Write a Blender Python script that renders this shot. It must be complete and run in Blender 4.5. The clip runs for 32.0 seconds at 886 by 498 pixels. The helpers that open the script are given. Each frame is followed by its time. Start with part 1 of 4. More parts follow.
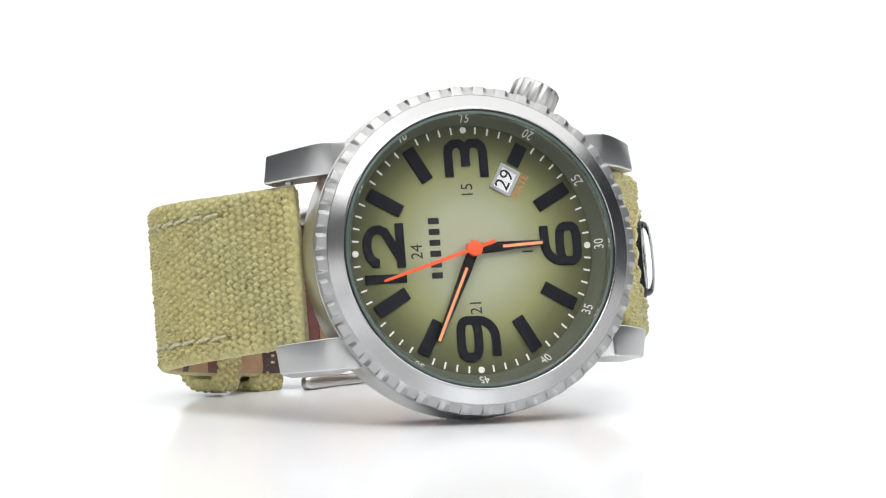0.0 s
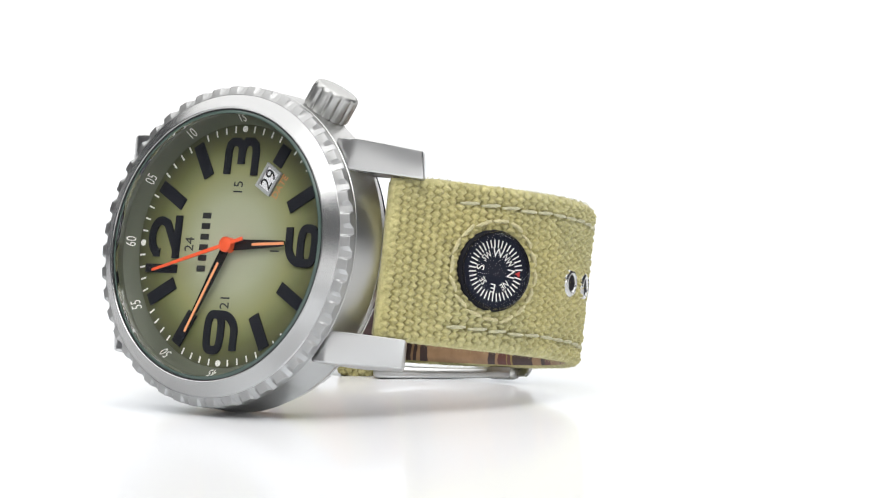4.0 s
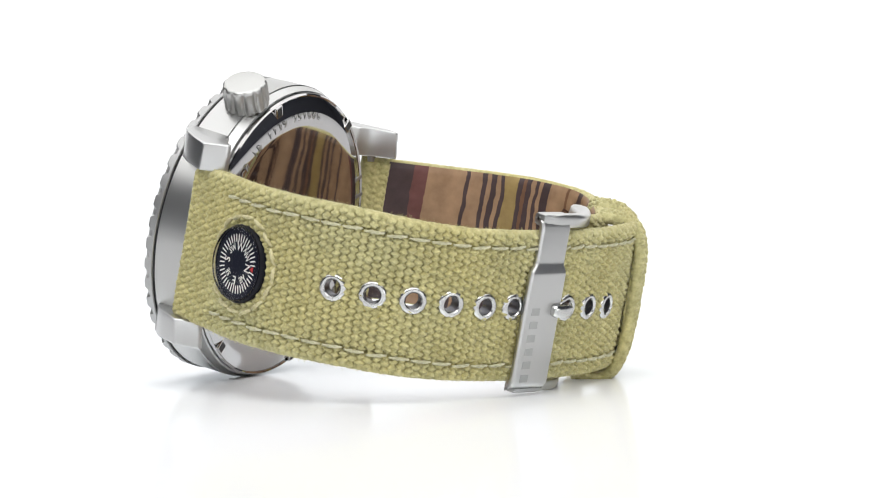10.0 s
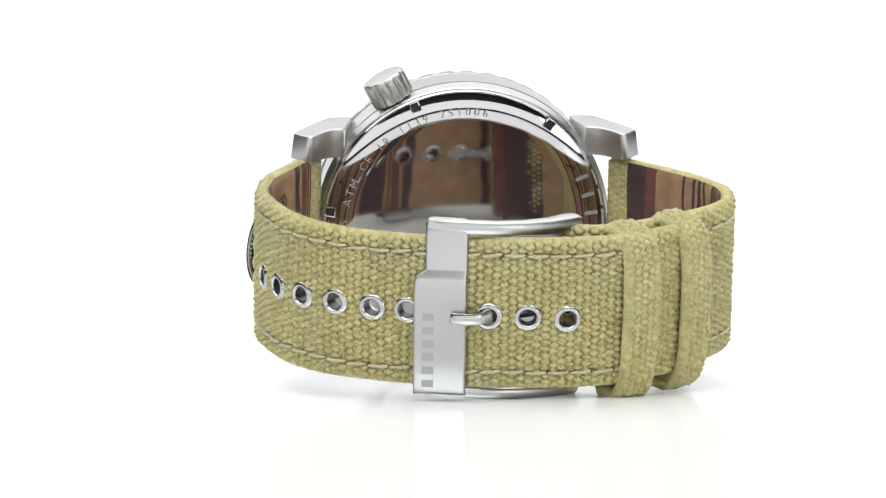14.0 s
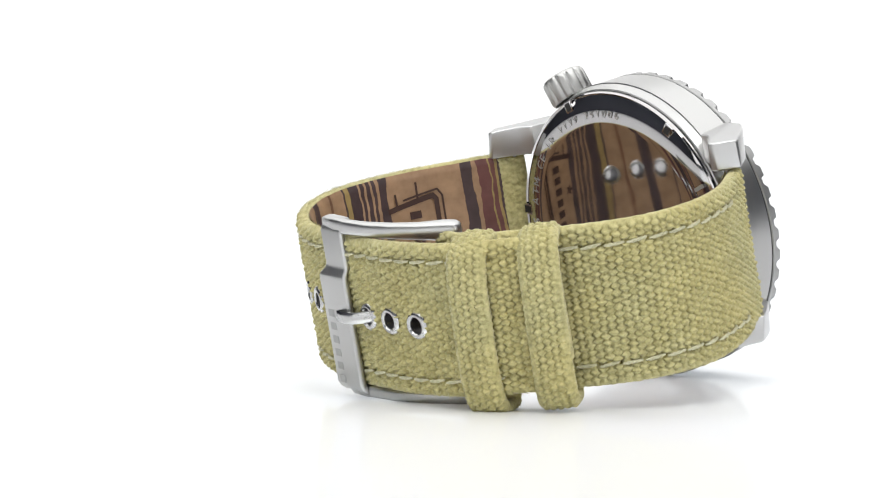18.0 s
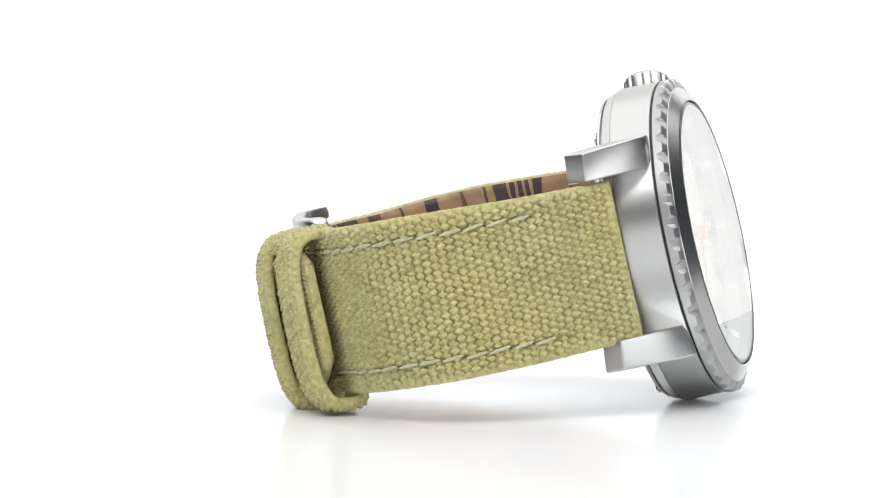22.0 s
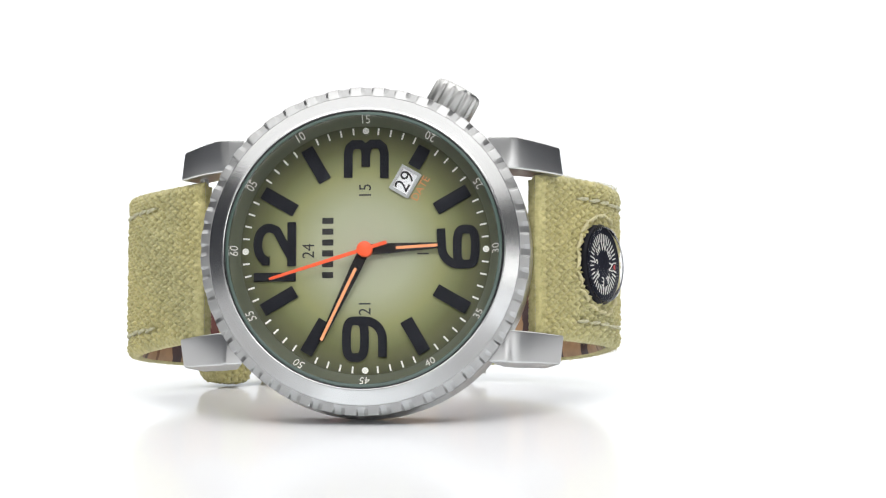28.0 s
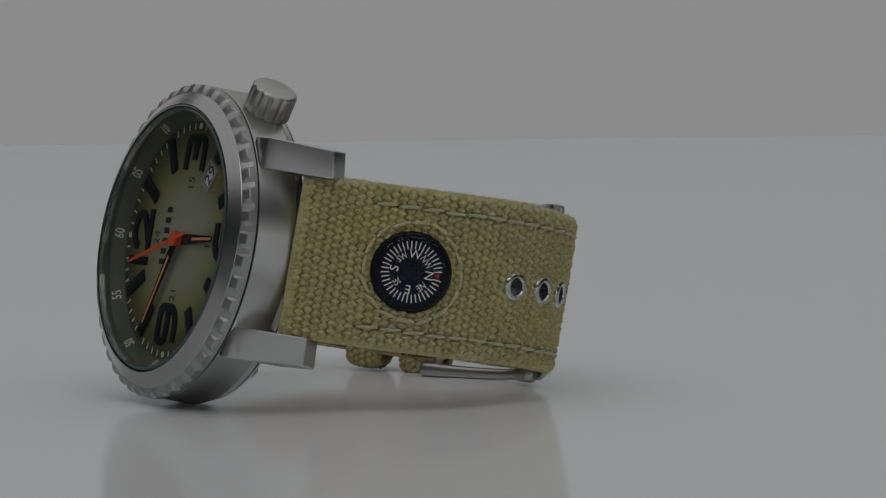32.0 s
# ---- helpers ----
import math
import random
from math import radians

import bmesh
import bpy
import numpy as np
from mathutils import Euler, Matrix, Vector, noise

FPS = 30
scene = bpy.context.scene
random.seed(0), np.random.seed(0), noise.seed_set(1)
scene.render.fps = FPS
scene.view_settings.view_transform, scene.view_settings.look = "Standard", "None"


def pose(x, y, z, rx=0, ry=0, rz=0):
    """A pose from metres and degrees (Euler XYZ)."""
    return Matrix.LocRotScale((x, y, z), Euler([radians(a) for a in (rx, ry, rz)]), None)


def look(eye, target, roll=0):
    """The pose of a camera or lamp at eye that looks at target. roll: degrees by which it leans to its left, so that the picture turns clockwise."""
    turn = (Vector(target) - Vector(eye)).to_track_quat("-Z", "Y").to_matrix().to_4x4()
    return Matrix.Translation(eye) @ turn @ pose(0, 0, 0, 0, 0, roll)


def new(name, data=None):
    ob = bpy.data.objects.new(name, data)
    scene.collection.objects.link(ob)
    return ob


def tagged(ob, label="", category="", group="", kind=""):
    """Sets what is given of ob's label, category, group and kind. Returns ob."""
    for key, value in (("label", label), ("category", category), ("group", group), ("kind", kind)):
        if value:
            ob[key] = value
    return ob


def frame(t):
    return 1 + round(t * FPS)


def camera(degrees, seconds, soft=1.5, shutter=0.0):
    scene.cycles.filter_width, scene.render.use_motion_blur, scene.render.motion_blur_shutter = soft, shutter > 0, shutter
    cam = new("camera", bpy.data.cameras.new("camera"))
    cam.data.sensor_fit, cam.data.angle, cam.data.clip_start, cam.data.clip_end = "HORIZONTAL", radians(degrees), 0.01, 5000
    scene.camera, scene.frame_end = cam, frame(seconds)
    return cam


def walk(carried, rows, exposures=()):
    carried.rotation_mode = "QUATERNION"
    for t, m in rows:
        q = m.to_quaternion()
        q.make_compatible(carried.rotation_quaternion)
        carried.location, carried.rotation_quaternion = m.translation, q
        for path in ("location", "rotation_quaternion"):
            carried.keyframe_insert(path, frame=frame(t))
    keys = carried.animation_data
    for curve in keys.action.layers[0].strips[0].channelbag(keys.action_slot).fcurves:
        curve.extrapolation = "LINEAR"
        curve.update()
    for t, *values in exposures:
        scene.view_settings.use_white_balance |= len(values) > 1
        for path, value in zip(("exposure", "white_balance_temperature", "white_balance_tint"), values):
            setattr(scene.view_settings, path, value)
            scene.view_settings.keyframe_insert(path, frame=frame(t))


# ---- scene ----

from mathutils import Quaternion

# The picture is faded down at the end.
FADE = [(0.0, 0.0), (31.0, 0.0), (31.1, -0.1), (31.2, -0.3), (31.3, -0.48), (31.4, -0.68), (31.5, -0.87), (31.6, -1.09), (31.7, -1.32), (31.8, -1.57), (31.9, -1.82), (32.0, -2.11)]

# The camera stands still on a stand; the wristwatch turns on a white table before it.
cam = camera(12.066, 32.0, soft=1.12)
EYE = Vector((0.0, -0.61722, 0.06566))
AIM = EYE + Vector((0.001628, 0.997385, -0.072254))
VIEW = look(EYE, AIM, -0.678)
walk(cam, [(0.0, VIEW), (32.0, VIEW)], exposures=FADE)

# ---------------------------------------------------------------- light
world = bpy.data.worlds.new("studio")
scene.world = world
world.use_nodes = True
world.node_tree.nodes["Background"].inputs[0].default_value = (0.9, 0.95, 1.0, 1)
world.node_tree.nodes["Background"].inputs[1].default_value = 0.06


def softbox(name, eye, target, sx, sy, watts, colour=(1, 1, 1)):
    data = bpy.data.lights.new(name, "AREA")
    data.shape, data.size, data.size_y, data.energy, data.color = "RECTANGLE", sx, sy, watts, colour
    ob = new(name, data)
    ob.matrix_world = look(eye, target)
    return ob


softbox("softbox_top", (0.0, 0.05, 0.85), (0, 0.0501, 0), 2.2, 2.0, 24.4)
softbox("softbox_front", (0.0, -0.80, 1.12), (0, 0, 0.02), 1.4, 0.6, 6.8)
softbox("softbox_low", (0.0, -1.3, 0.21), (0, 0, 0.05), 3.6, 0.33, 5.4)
softbox("softbox_right", (1.05, -0.85, 0.20), (0, 0, 0.05), 0.6, 0.28, 1.1)

# ---------------------------------------------------------------- materials
MM = 0.001


def material(name, base=(0.8, 0.8, 0.8), rough=0.5, metal=0.0):
    m = bpy.data.materials.new(name)
    m.use_nodes = True
    b = m.node_tree.nodes["Principled BSDF"]
    b.inputs["Base Color"].default_value = (*base, 1)
    b.inputs["Roughness"].default_value = rough
    b.inputs["Metallic"].default_value = metal
    return m, m.node_tree, b


def node(tree, kind, **sets):
    n = tree.nodes.new(kind)
    for key, value in sets.items():
        if key in n.inputs:
            n.inputs[key].default_value = value
    return n


def coords(tree, kind="Object", scale=(1, 1, 1)):
    tc = tree.nodes.new("ShaderNodeTexCoord")
    mp = tree.nodes.new("ShaderNodeMapping")
    mp.inputs["Scale"].default_value = scale
    tree.links.new(tc.outputs[kind], mp.inputs["Vector"])
    return mp.outputs["Vector"]


def noise_tex(tree, vec, scale, detail=3.0, rough=0.55):
    n = tree.nodes.new("ShaderNodeTexNoise")
    n.inputs["Scale"].default_value, n.inputs["Detail"].default_value, n.inputs["Roughness"].default_value = scale, detail, rough
    tree.links.new(vec, n.inputs["Vector"])
    return n.outputs["Fac"]


def ramp(tree, fac, stops, constant=False):
    r = tree.nodes.new("ShaderNodeValToRGB")
    if constant:
        r.color_ramp.interpolation = "CONSTANT"
    e = r.color_ramp.elements
    while len(e) < len(stops):
        e.new(0.5)
    for i, (p, c) in enumerate(stops):
        e[i].position = p
        e[i].color = (*c, 1)
    tree.links.new(fac, r.inputs["Fac"])
    return r.outputs["Color"]


def bump(tree, height, strength, distance):
    b = tree.nodes.new("ShaderNodeBump")
    b.inputs["Strength"].default_value, b.inputs["Distance"].default_value = strength, distance
    tree.links.new(height, b.inputs["Height"])
    return b.outputs["Normal"]


def steel(name, base, rough, stretch=(1, 1, 1), grain=2600, spread=0.04):
    m, t, b = material(name, base, rough, 1.0)
    v = coords(t, "Object", stretch)
    fine = noise_tex(t, v, grain, 4)
    wide = noise_tex(t, coords(t), 120, 3)
    mix = node(t, "ShaderNodeMath")
    mix.operation = "ADD"
    t.links.new(fine, mix.inputs[0])
    t.links.new(wide, mix.inputs[1])
    mr = node(t, "ShaderNodeMapRange")
    mr.inputs["From Min"].default_value, mr.inputs["From Max"].default_value = 0.6, 1.4
    mr.inputs["To Min"].default_value, mr.inputs["To Max"].default_value = max(0.02, rough - spread), rough + spread
    t.links.new(mix.outputs[0], mr.inputs["Value"])
    t.links.new(mr.outputs[0], b.inputs["Roughness"])
    return m


SATIN = steel("satin_steel", (0.50, 0.50, 0.49), 0.30, (1, 1, 14), 2600, 0.03)
LUG = steel("fine_brushed_lug_steel", (0.55, 0.55, 0.545), 0.31, (1, 9, 1), 2400, 0.02)
BRUSHED = steel("brushed_steel", (0.53, 0.53, 0.52), 0.33, (1, 9, 1), 1800, 0.025)
CONE = steel("circular_brushed_steel", (0.48, 0.48, 0.475), 0.24, (1, 1, 1), 900, 0.02)
RIM = steel("satin_rim_steel", (0.41, 0.41, 0.405), 0.42)
POLISHED = steel("polished_steel", (0.52, 0.51, 0.505), 0.05, (1, 1, 1), 500, 0.02)
TUBE = steel("dark_tube_steel", (0.16, 0.16, 0.17), 0.45)
CROWN = steel("bead_blasted_steel", (0.50, 0.50, 0.485), 0.40)
EYELET = steel("eyelet_steel", (0.55, 0.55, 0.54), 0.24, (1, 1, 1), 900, 0.06)
BLACKGAP, _, _ = material("black_gasket_and_slot_shade", (0.012, 0.012, 0.013), 0.5)


def canvas(name, base):
    m, t, b = material(name, base, 0.92)
    v = coords(t, "Object")
    worn = noise_tex(t, v, 55, 3)
    big = noise_tex(t, v, 210, 4)
    small = noise_tex(t, v, 1100, 5, 0.65)
    # yellower where rubbed, greyer where not
    c = ramp(t, worn, [(0.34, (base[0] * 0.96, base[1] * 0.985, base[2] * 1.06)), (0.5, base), (0.66, (base[0] * 1.03, base[1] * 1.01, base[2] * 0.95))])
    c1 = ramp(t, big, [(0.3, (0.92, 0.91, 0.88)), (0.5, (1, 1, 1)), (0.72, (1.05, 1.05, 1.07))])
    c2 = ramp(t, small, [(0.3, (0.68, 0.67, 0.58)), (0.5, (0.98, 0.98, 0.97)), (0.7, (1.2, 1.2, 1.24))])
    for extra in (c1, c2):
        mx = node(t, "ShaderNodeMix")
        mx.data_type, mx.blend_type = "RGBA", "MULTIPLY"
        mx.inputs[0].default_value = 1.0
        t.links.new(c, mx.inputs[6])
        t.links.new(extra, mx.inputs[7])
        c = mx.outputs[2]
    t.links.new(c, b.inputs["Base Color"])
    t.links.new(bump(t, noise_tex(t, v, 3800, 4, 0.7), 0.8, 0.00012), b.inputs["Normal"])
    b.inputs["Sheen Weight"].default_value = 0.3
    b.inputs["Sheen Roughness"].default_value = 0.5
    b.inputs["Sheen Tint"].default_value = (1.0, 0.97, 0.85, 1)
    b.inputs["Specular IOR Level"].default_value = 0.2
    return m


CANVAS = canvas("olive_canvas", (0.49, 0.448, 0.214))
CORD = canvas("yellowish_cord", (0.58, 0.53, 0.31))
THREAD = canvas("stitching_thread", (0.52, 0.50, 0.34))


DARK, TAN, WINE, GOLD, MID = (0.065, 0.042, 0.044), (0.36, 0.225, 0.13), (0.15, 0.06, 0.055), (0.34, 0.24, 0.09), (0.18, 0.09, 0.05)


def lining_material(name, bands, length):
    """Printed leather: bands are (millimetres from the case, colour), repeated after length."""
    m, t, b = material(name, TAN, 0.36)
    uv = t.nodes.new("ShaderNodeTexCoord")
    sep = t.nodes.new("ShaderNodeSeparateXYZ")
    t.links.new(uv.outputs["UV"], sep.inputs[0])
    wob = node(t, "ShaderNodeMapping")
    wob.inputs["Scale"].default_value = (0.30, 0.20, 1)
    t.links.new(uv.outputs["UV"], wob.inputs["Vector"])
    n = noise_tex(t, wob.outputs["Vector"], 1.0, 3)
    k = node(t, "ShaderNodeMath")
    k.operation = "MULTIPLY_ADD"
    t.links.new(n, k.inputs[0])
    k.inputs[1].default_value = 1.5
    t.links.new(sep.outputs["X"], k.inputs[2])
    d = node(t, "ShaderNodeMath")
    d.operation = "DIVIDE"
    t.links.new(k.outputs[0], d.inputs[0])
    d.inputs[1].default_value = length
    f = node(t, "ShaderNodeMath")
    f.operation = "FRACT"
    t.links.new(d.outputs[0], f.inputs[0])
    c = ramp(t, f.outputs[0], [(x / length, col) for x, col in bands], True)
    grain = ramp(t, noise_tex(t, coords(t), 420, 5), [(0.3, (0.78, 0.76, 0.74)), (0.7, (1.12, 1.12, 1.1))])
    mx = node(t, "ShaderNodeMix")
    mx.data_type, mx.blend_type = "RGBA", "MULTIPLY"
    mx.inputs[0].default_value = 1.0
    t.links.new(c, mx.inputs[6])
    t.links.new(grain, mx.inputs[7])
    t.links.new(mx.outputs[2], b.inputs["Base Color"])
    t.links.new(bump(t, noise_tex(t, coords(t), 2500, 3), 0.3, 0.00004), b.inputs["Normal"])
    return m


LINING_LONG = lining_material("striped_leather_long", [(0, DARK), (5.4, GOLD), (5.9, WINE), (6.6, GOLD), (7.0, WINE), (8.8, TAN), (9.4, DARK), (11.4, TAN), (24.5, DARK), (26.0, TAN), (26.5, DARK), (27.3, TAN), (27.8, DARK),
                              (28.7, TAN), (29.1, DARK), (30.0, TAN), (30.4, DARK), (32.6, GOLD), (33.9, DARK), (34.3, TAN), (37.5, MID), (38.0, TAN), (42.0, DARK), (44.5, TAN), (49.0, DARK), (49.6, TAN), (54.0, WINE), (56.0, DARK), (57.0, TAN)], 60.0)
LINING_SHORT = lining_material("striped_leather_short", [(0, DARK), (9.0, WINE), (11.3, TAN), (17.6, DARK), (18.3, TAN), (20.6, DARK), (21.3, TAN), (21.9, DARK), (22.9, TAN), (23.5, DARK), (24.2, GOLD), (26.6, DARK), (27.5, MID),
                               (28.3, DARK), (29.2, TAN), (30.0, DARK), (30.6, TAN), (31.4, DARK), (33.0, TAN), (37.0, MID), (37.6, TAN), (41.0, DARK), (43.0, TAN), (48.0, WINE), (50.0, DARK), (52.0, TAN)], 60.0)


def dial_material():
    m, t, b = material("shaded_dial", (0.4, 0.4, 0.25), 0.55)
    tc = t.nodes.new("ShaderNodeTexCoord")
    ln = t.nodes.new("ShaderNodeVectorMath")
    ln.operation = "LENGTH"
    t.links.new(tc.outputs["Object"], ln.inputs[0])
    mu = node(t, "ShaderNodeMath")
    mu.operation = "DIVIDE"
    mu.inputs[1].default_value = 0.0175
    t.links.new(ln.outputs["Value"], mu.inputs[0])
    c = ramp(t, mu.outputs[0], [(0.0, (0.375, 0.39, 0.285)), (0.36, (0.345, 0.36, 0.235)), (0.62, (0.235, 0.243, 0.098)), (0.82, (0.108, 0.113, 0.036)), (1.0, (0.047, 0.05, 0.019))])
    t.links.new(c, b.inputs["Base Color"])
    t.links.new(bump(t, noise_tex(t, coords(t), 4000, 3), 0.1, 0.00001), b.inputs["Normal"])
    return m


DIAL = dial_material()
REHAUT, _, _ = material("olive_flange", (0.10, 0.11, 0.075), 0.5)
GLASSEDGE, _, _ = material("pale_green_glass_edge", (0.08, 0.115, 0.10), 0.16)
NUMERAL, _, numeral_bsdf = material("matt_black_numerals", (0.011, 0.012, 0.016), 0.5)
numeral_bsdf.inputs["Specular IOR Level"].default_value = 0.15
INK, _, _ = material("black_print", (0.01, 0.01, 0.01), 0.6)
WHITE, _, _ = material("white_print", (0.8, 0.8, 0.76), 0.6)
ORANGE, _, _ = material("orange_enamel", (0.85, 0.10, 0.025), 0.35)
PALE, _, _ = material("pale_orange_lume", (0.85, 0.33, 0.14), 0.6)
FAINT, _, _ = material("faint_orange_print", (0.55, 0.2, 0.07), 0.6)
HAND, _, _ = material("black_hand_lacquer", (0.014, 0.012, 0.012), 0.25)
DATEWHITE, _, _ = material("date_disc_white", (0.84, 0.85, 0.86), 0.5)
DATEFRAME, _, _ = material("date_frame_grey", (0.42, 0.43, 0.43), 0.4, 0.3)
COMPASSBLACK, _, capsule = material("gloss_black_capsule", (0.010, 0.010, 0.014), 0.35)
capsule.inputs["Specular IOR Level"].default_value = 0.1
COMPASSCARD, _, card_bsdf = material("navy_black_card", (0.010, 0.011, 0.02), 0.5)
card_bsdf.inputs["Specular IOR Level"].default_value = 0.1
RED, _, _ = material("red_mark", (0.5, 0.02, 0.02), 0.5)
ENGRAVE, _, _ = material("engraved_grey", (0.42, 0.42, 0.41), 0.5, 0.9)
PRINTBROWN, _, _ = material("dark_brown_print", (0.05, 0.022, 0.016), 0.5)


def glass_material():
    m, t, b = material("mineral_glass", (1, 1, 1), 0.0)
    b.inputs["Transmission Weight"].default_value = 1.0
    b.inputs["IOR"].default_value = 1.5
    return m


GLASS = glass_material()


def cover_material():
    """Thin clear plastic: see-through with a plain surface gloss."""
    m, t, b = material("clear_acrylic", (1, 1, 1), 0.0)
    out = t.nodes["Material Output"]
    t.nodes.remove(b)
    clear = t.nodes.new("ShaderNodeBsdfTransparent")
    gloss = t.nodes.new("ShaderNodeBsdfGlossy")
    gloss.inputs["Roughness"].default_value = 0.06
    fr = t.nodes.new("ShaderNodeFresnel")
    fr.inputs["IOR"].default_value = 1.22
    mx = t.nodes.new("ShaderNodeMixShader")
    t.links.new(fr.outputs[0], mx.inputs[0])
    t.links.new(clear.outputs[0], mx.inputs[1])
    t.links.new(gloss.outputs[0], mx.inputs[2])
    t.links.new(mx.outputs[0], out.inputs["Surface"])
    return m


CLEAR = cover_material()


def floor_material():
    """White acrylic: mostly diffuse, with a soft sheen."""
    m, t, b = material("white_acrylic", (0.9, 0.9, 0.9), 0.5)
    out = t.nodes["Material Output"]
    t.nodes.remove(b)
    d = t.nodes.new("ShaderNodeBsdfDiffuse")
    d.inputs["Color"].default_value = (0.90, 0.90, 0.908, 1)
    g = t.nodes.new("ShaderNodeBsdfGlossy")
    g.inputs["Color"].default_value = (0.90, 0.955, 1.0, 1)
    n = noise_tex(t, coords(t, "Object"), 60, 3)
    mr = node(t, "ShaderNodeMapRange")
    mr.inputs["To Min"].default_value, mr.inputs["To Max"].default_value = 0.09, 0.13
    t.links.new(n, mr.inputs["Value"])
    t.links.new(mr.outputs[0], g.inputs["Roughness"])
    mx = t.nodes.new("ShaderNodeMixShader")
    mx.inputs[0].default_value = 0.36
    t.links.new(d.outputs[0], mx.inputs[1])
    t.links.new(g.outputs[0], mx.inputs[2])
    t.links.new(mx.outputs[0], out.inputs["Surface"])
    return m


FLOOR = floor_material()
WALLPAINT, _, _ = material("dark_studio_paint", (0.11, 0.115, 0.14), 0.9)


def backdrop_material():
    m, t, b = material("glowing_white_backdrop", (0.04, 0.04, 0.04), 0.9)
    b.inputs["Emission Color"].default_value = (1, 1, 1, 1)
    # glow in place of lamps, raised towards both sides to whiten the crystal's reflections
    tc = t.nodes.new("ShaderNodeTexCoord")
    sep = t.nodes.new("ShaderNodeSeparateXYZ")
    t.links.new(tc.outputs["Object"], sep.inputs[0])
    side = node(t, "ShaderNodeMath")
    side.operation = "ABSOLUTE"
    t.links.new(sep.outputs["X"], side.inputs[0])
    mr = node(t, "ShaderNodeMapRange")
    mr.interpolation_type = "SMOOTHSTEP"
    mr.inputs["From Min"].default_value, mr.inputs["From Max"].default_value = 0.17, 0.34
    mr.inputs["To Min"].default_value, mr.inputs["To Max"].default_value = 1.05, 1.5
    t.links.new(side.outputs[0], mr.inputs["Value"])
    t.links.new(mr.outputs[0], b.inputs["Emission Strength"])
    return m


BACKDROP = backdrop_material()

# ---------------------------------------------------------------- mesh helpers (millimetres)


def mesh_of(name, verts, faces, mat, smooth=True, uvs=None):
    me = bpy.data.meshes.new(name)
    v = np.asarray(verts, dtype=float) * MM
    me.from_pydata(v.tolist(), [], [list(map(int, f)) for f in faces])
    me.materials.append(mat)
    if uvs is not None:
        layer = me.uv_layers.new(name="UVMap")
        idx = np.empty(len(me.loops), dtype=np.int32)
        me.loops.foreach_get("vertex_index", idx)
        layer.data.foreach_set("uv", np.asarray(uvs, dtype=np.float32)[idx].ravel())
    if smooth:
        me.polygons.foreach_set("use_smooth", [True] * len(me.polygons))
    me.validate()
    me.update()
    return me


def sharpen(me, degrees=35):
    bm = bmesh.new()
    bm.from_mesh(me)
    for e in bm.edges:
        if len(e.link_faces) == 2 and e.calc_face_angle(0) > radians(degrees):
            e.smooth = False
    bm.to_mesh(me)
    bm.free()
    return me


def attach(name, me, parent, label="", m=None):
    ob = new(name, me)
    ob.parent = parent
    base = BODY if parent is watch else Matrix.Identity(4)
    ob.matrix_local = base @ (m if m is not None else Matrix.Identity(4))
    if label:
        tagged(ob, label)
    return ob


def part(name, bm, mat, parent, label="", m=None, smooth=True, angle=35):
    """A bmesh in millimetres as one mesh object under a thing or a part."""
    me = bpy.data.meshes.new(name)
    bmesh.ops.scale(bm, vec=(MM, MM, MM), verts=bm.verts)
    bmesh.ops.recalc_face_normals(bm, faces=bm.faces)
    for f in bm.faces:
        f.smooth = smooth
    for e in bm.edges:
        if len(e.link_faces) == 2 and e.calc_face_angle(0) > radians(angle):
            e.smooth = False
    bm.to_mesh(me)
    bm.free()
    me.materials.append(mat)
    return attach(name, me, parent, label, m)


def lathe(profile, steps=96, closed=False, bm=None):
    """Turns (radius, height) pairs about z."""
    bm = bm or bmesh.new()
    rings = []
    for r, z in profile:
        if r < 1e-6:
            rings.append([bm.verts.new((0, 0, z))])
        else:
            rings.append([bm.verts.new((r * math.cos(a), r * math.sin(a), z)) for a in (2 * math.pi * i / steps for i in range(steps))])
    pairs = list(zip(rings, rings[1:]))
    if closed:
        pairs.append((rings[-1], rings[0]))
    for a, b in pairs:
        for i in range(steps):
            j = (i + 1) % steps
            if len(a) == 1 and len(b) == 1:
                continue
            if len(a) == 1:
                bm.faces.new((a[0], b[i], b[j]))
            elif len(b) == 1:
                bm.faces.new((a[i], b[0], a[j]))
            else:
                bm.faces.new((a[i], b[i], b[j], a[j]))
    return bm


def prism(outline, z0, z1, bevel=0.0, bm=None):
    """Raises a flat outline (x, y) from z0 to z1, with the upper edge bevelled."""
    bm = bm or bmesh.new()
    lo = [bm.verts.new((x, y, z0)) for x, y in outline]
    hi = [bm.verts.new((x, y, z1)) for x, y in outline]
    n = len(outline)
    top = bm.faces.new(hi)
    bm.faces.new(lo[::-1])
    for i in range(n):
        bm.faces.new((lo[i], lo[(i + 1) % n], hi[(i + 1) % n], hi[i]))
    if bevel:
        bmesh.ops.bevel(bm, geom=list(top.edges), offset=bevel, segments=2, affect="EDGES", profile=0.6)
    return bm


def box(x0, x1, y0, y1, z0, z1, bevel=0.0, bm=None):
    bm = bm or bmesh.new()
    out = bmesh.ops.create_cube(bm, size=1.0)["verts"]
    for v in out:
        v.co = Vector((x0 + (v.co.x + 0.5) * (x1 - x0), y0 + (v.co.y + 0.5) * (y1 - y0), z0 + (v.co.z + 0.5) * (z1 - z0)))
    if bevel:
        edges = list({e for v in out for e in v.link_edges})
        bmesh.ops.bevel(bm, geom=edges, offset=bevel, segments=2, affect="EDGES", profile=0.6)
    return bm


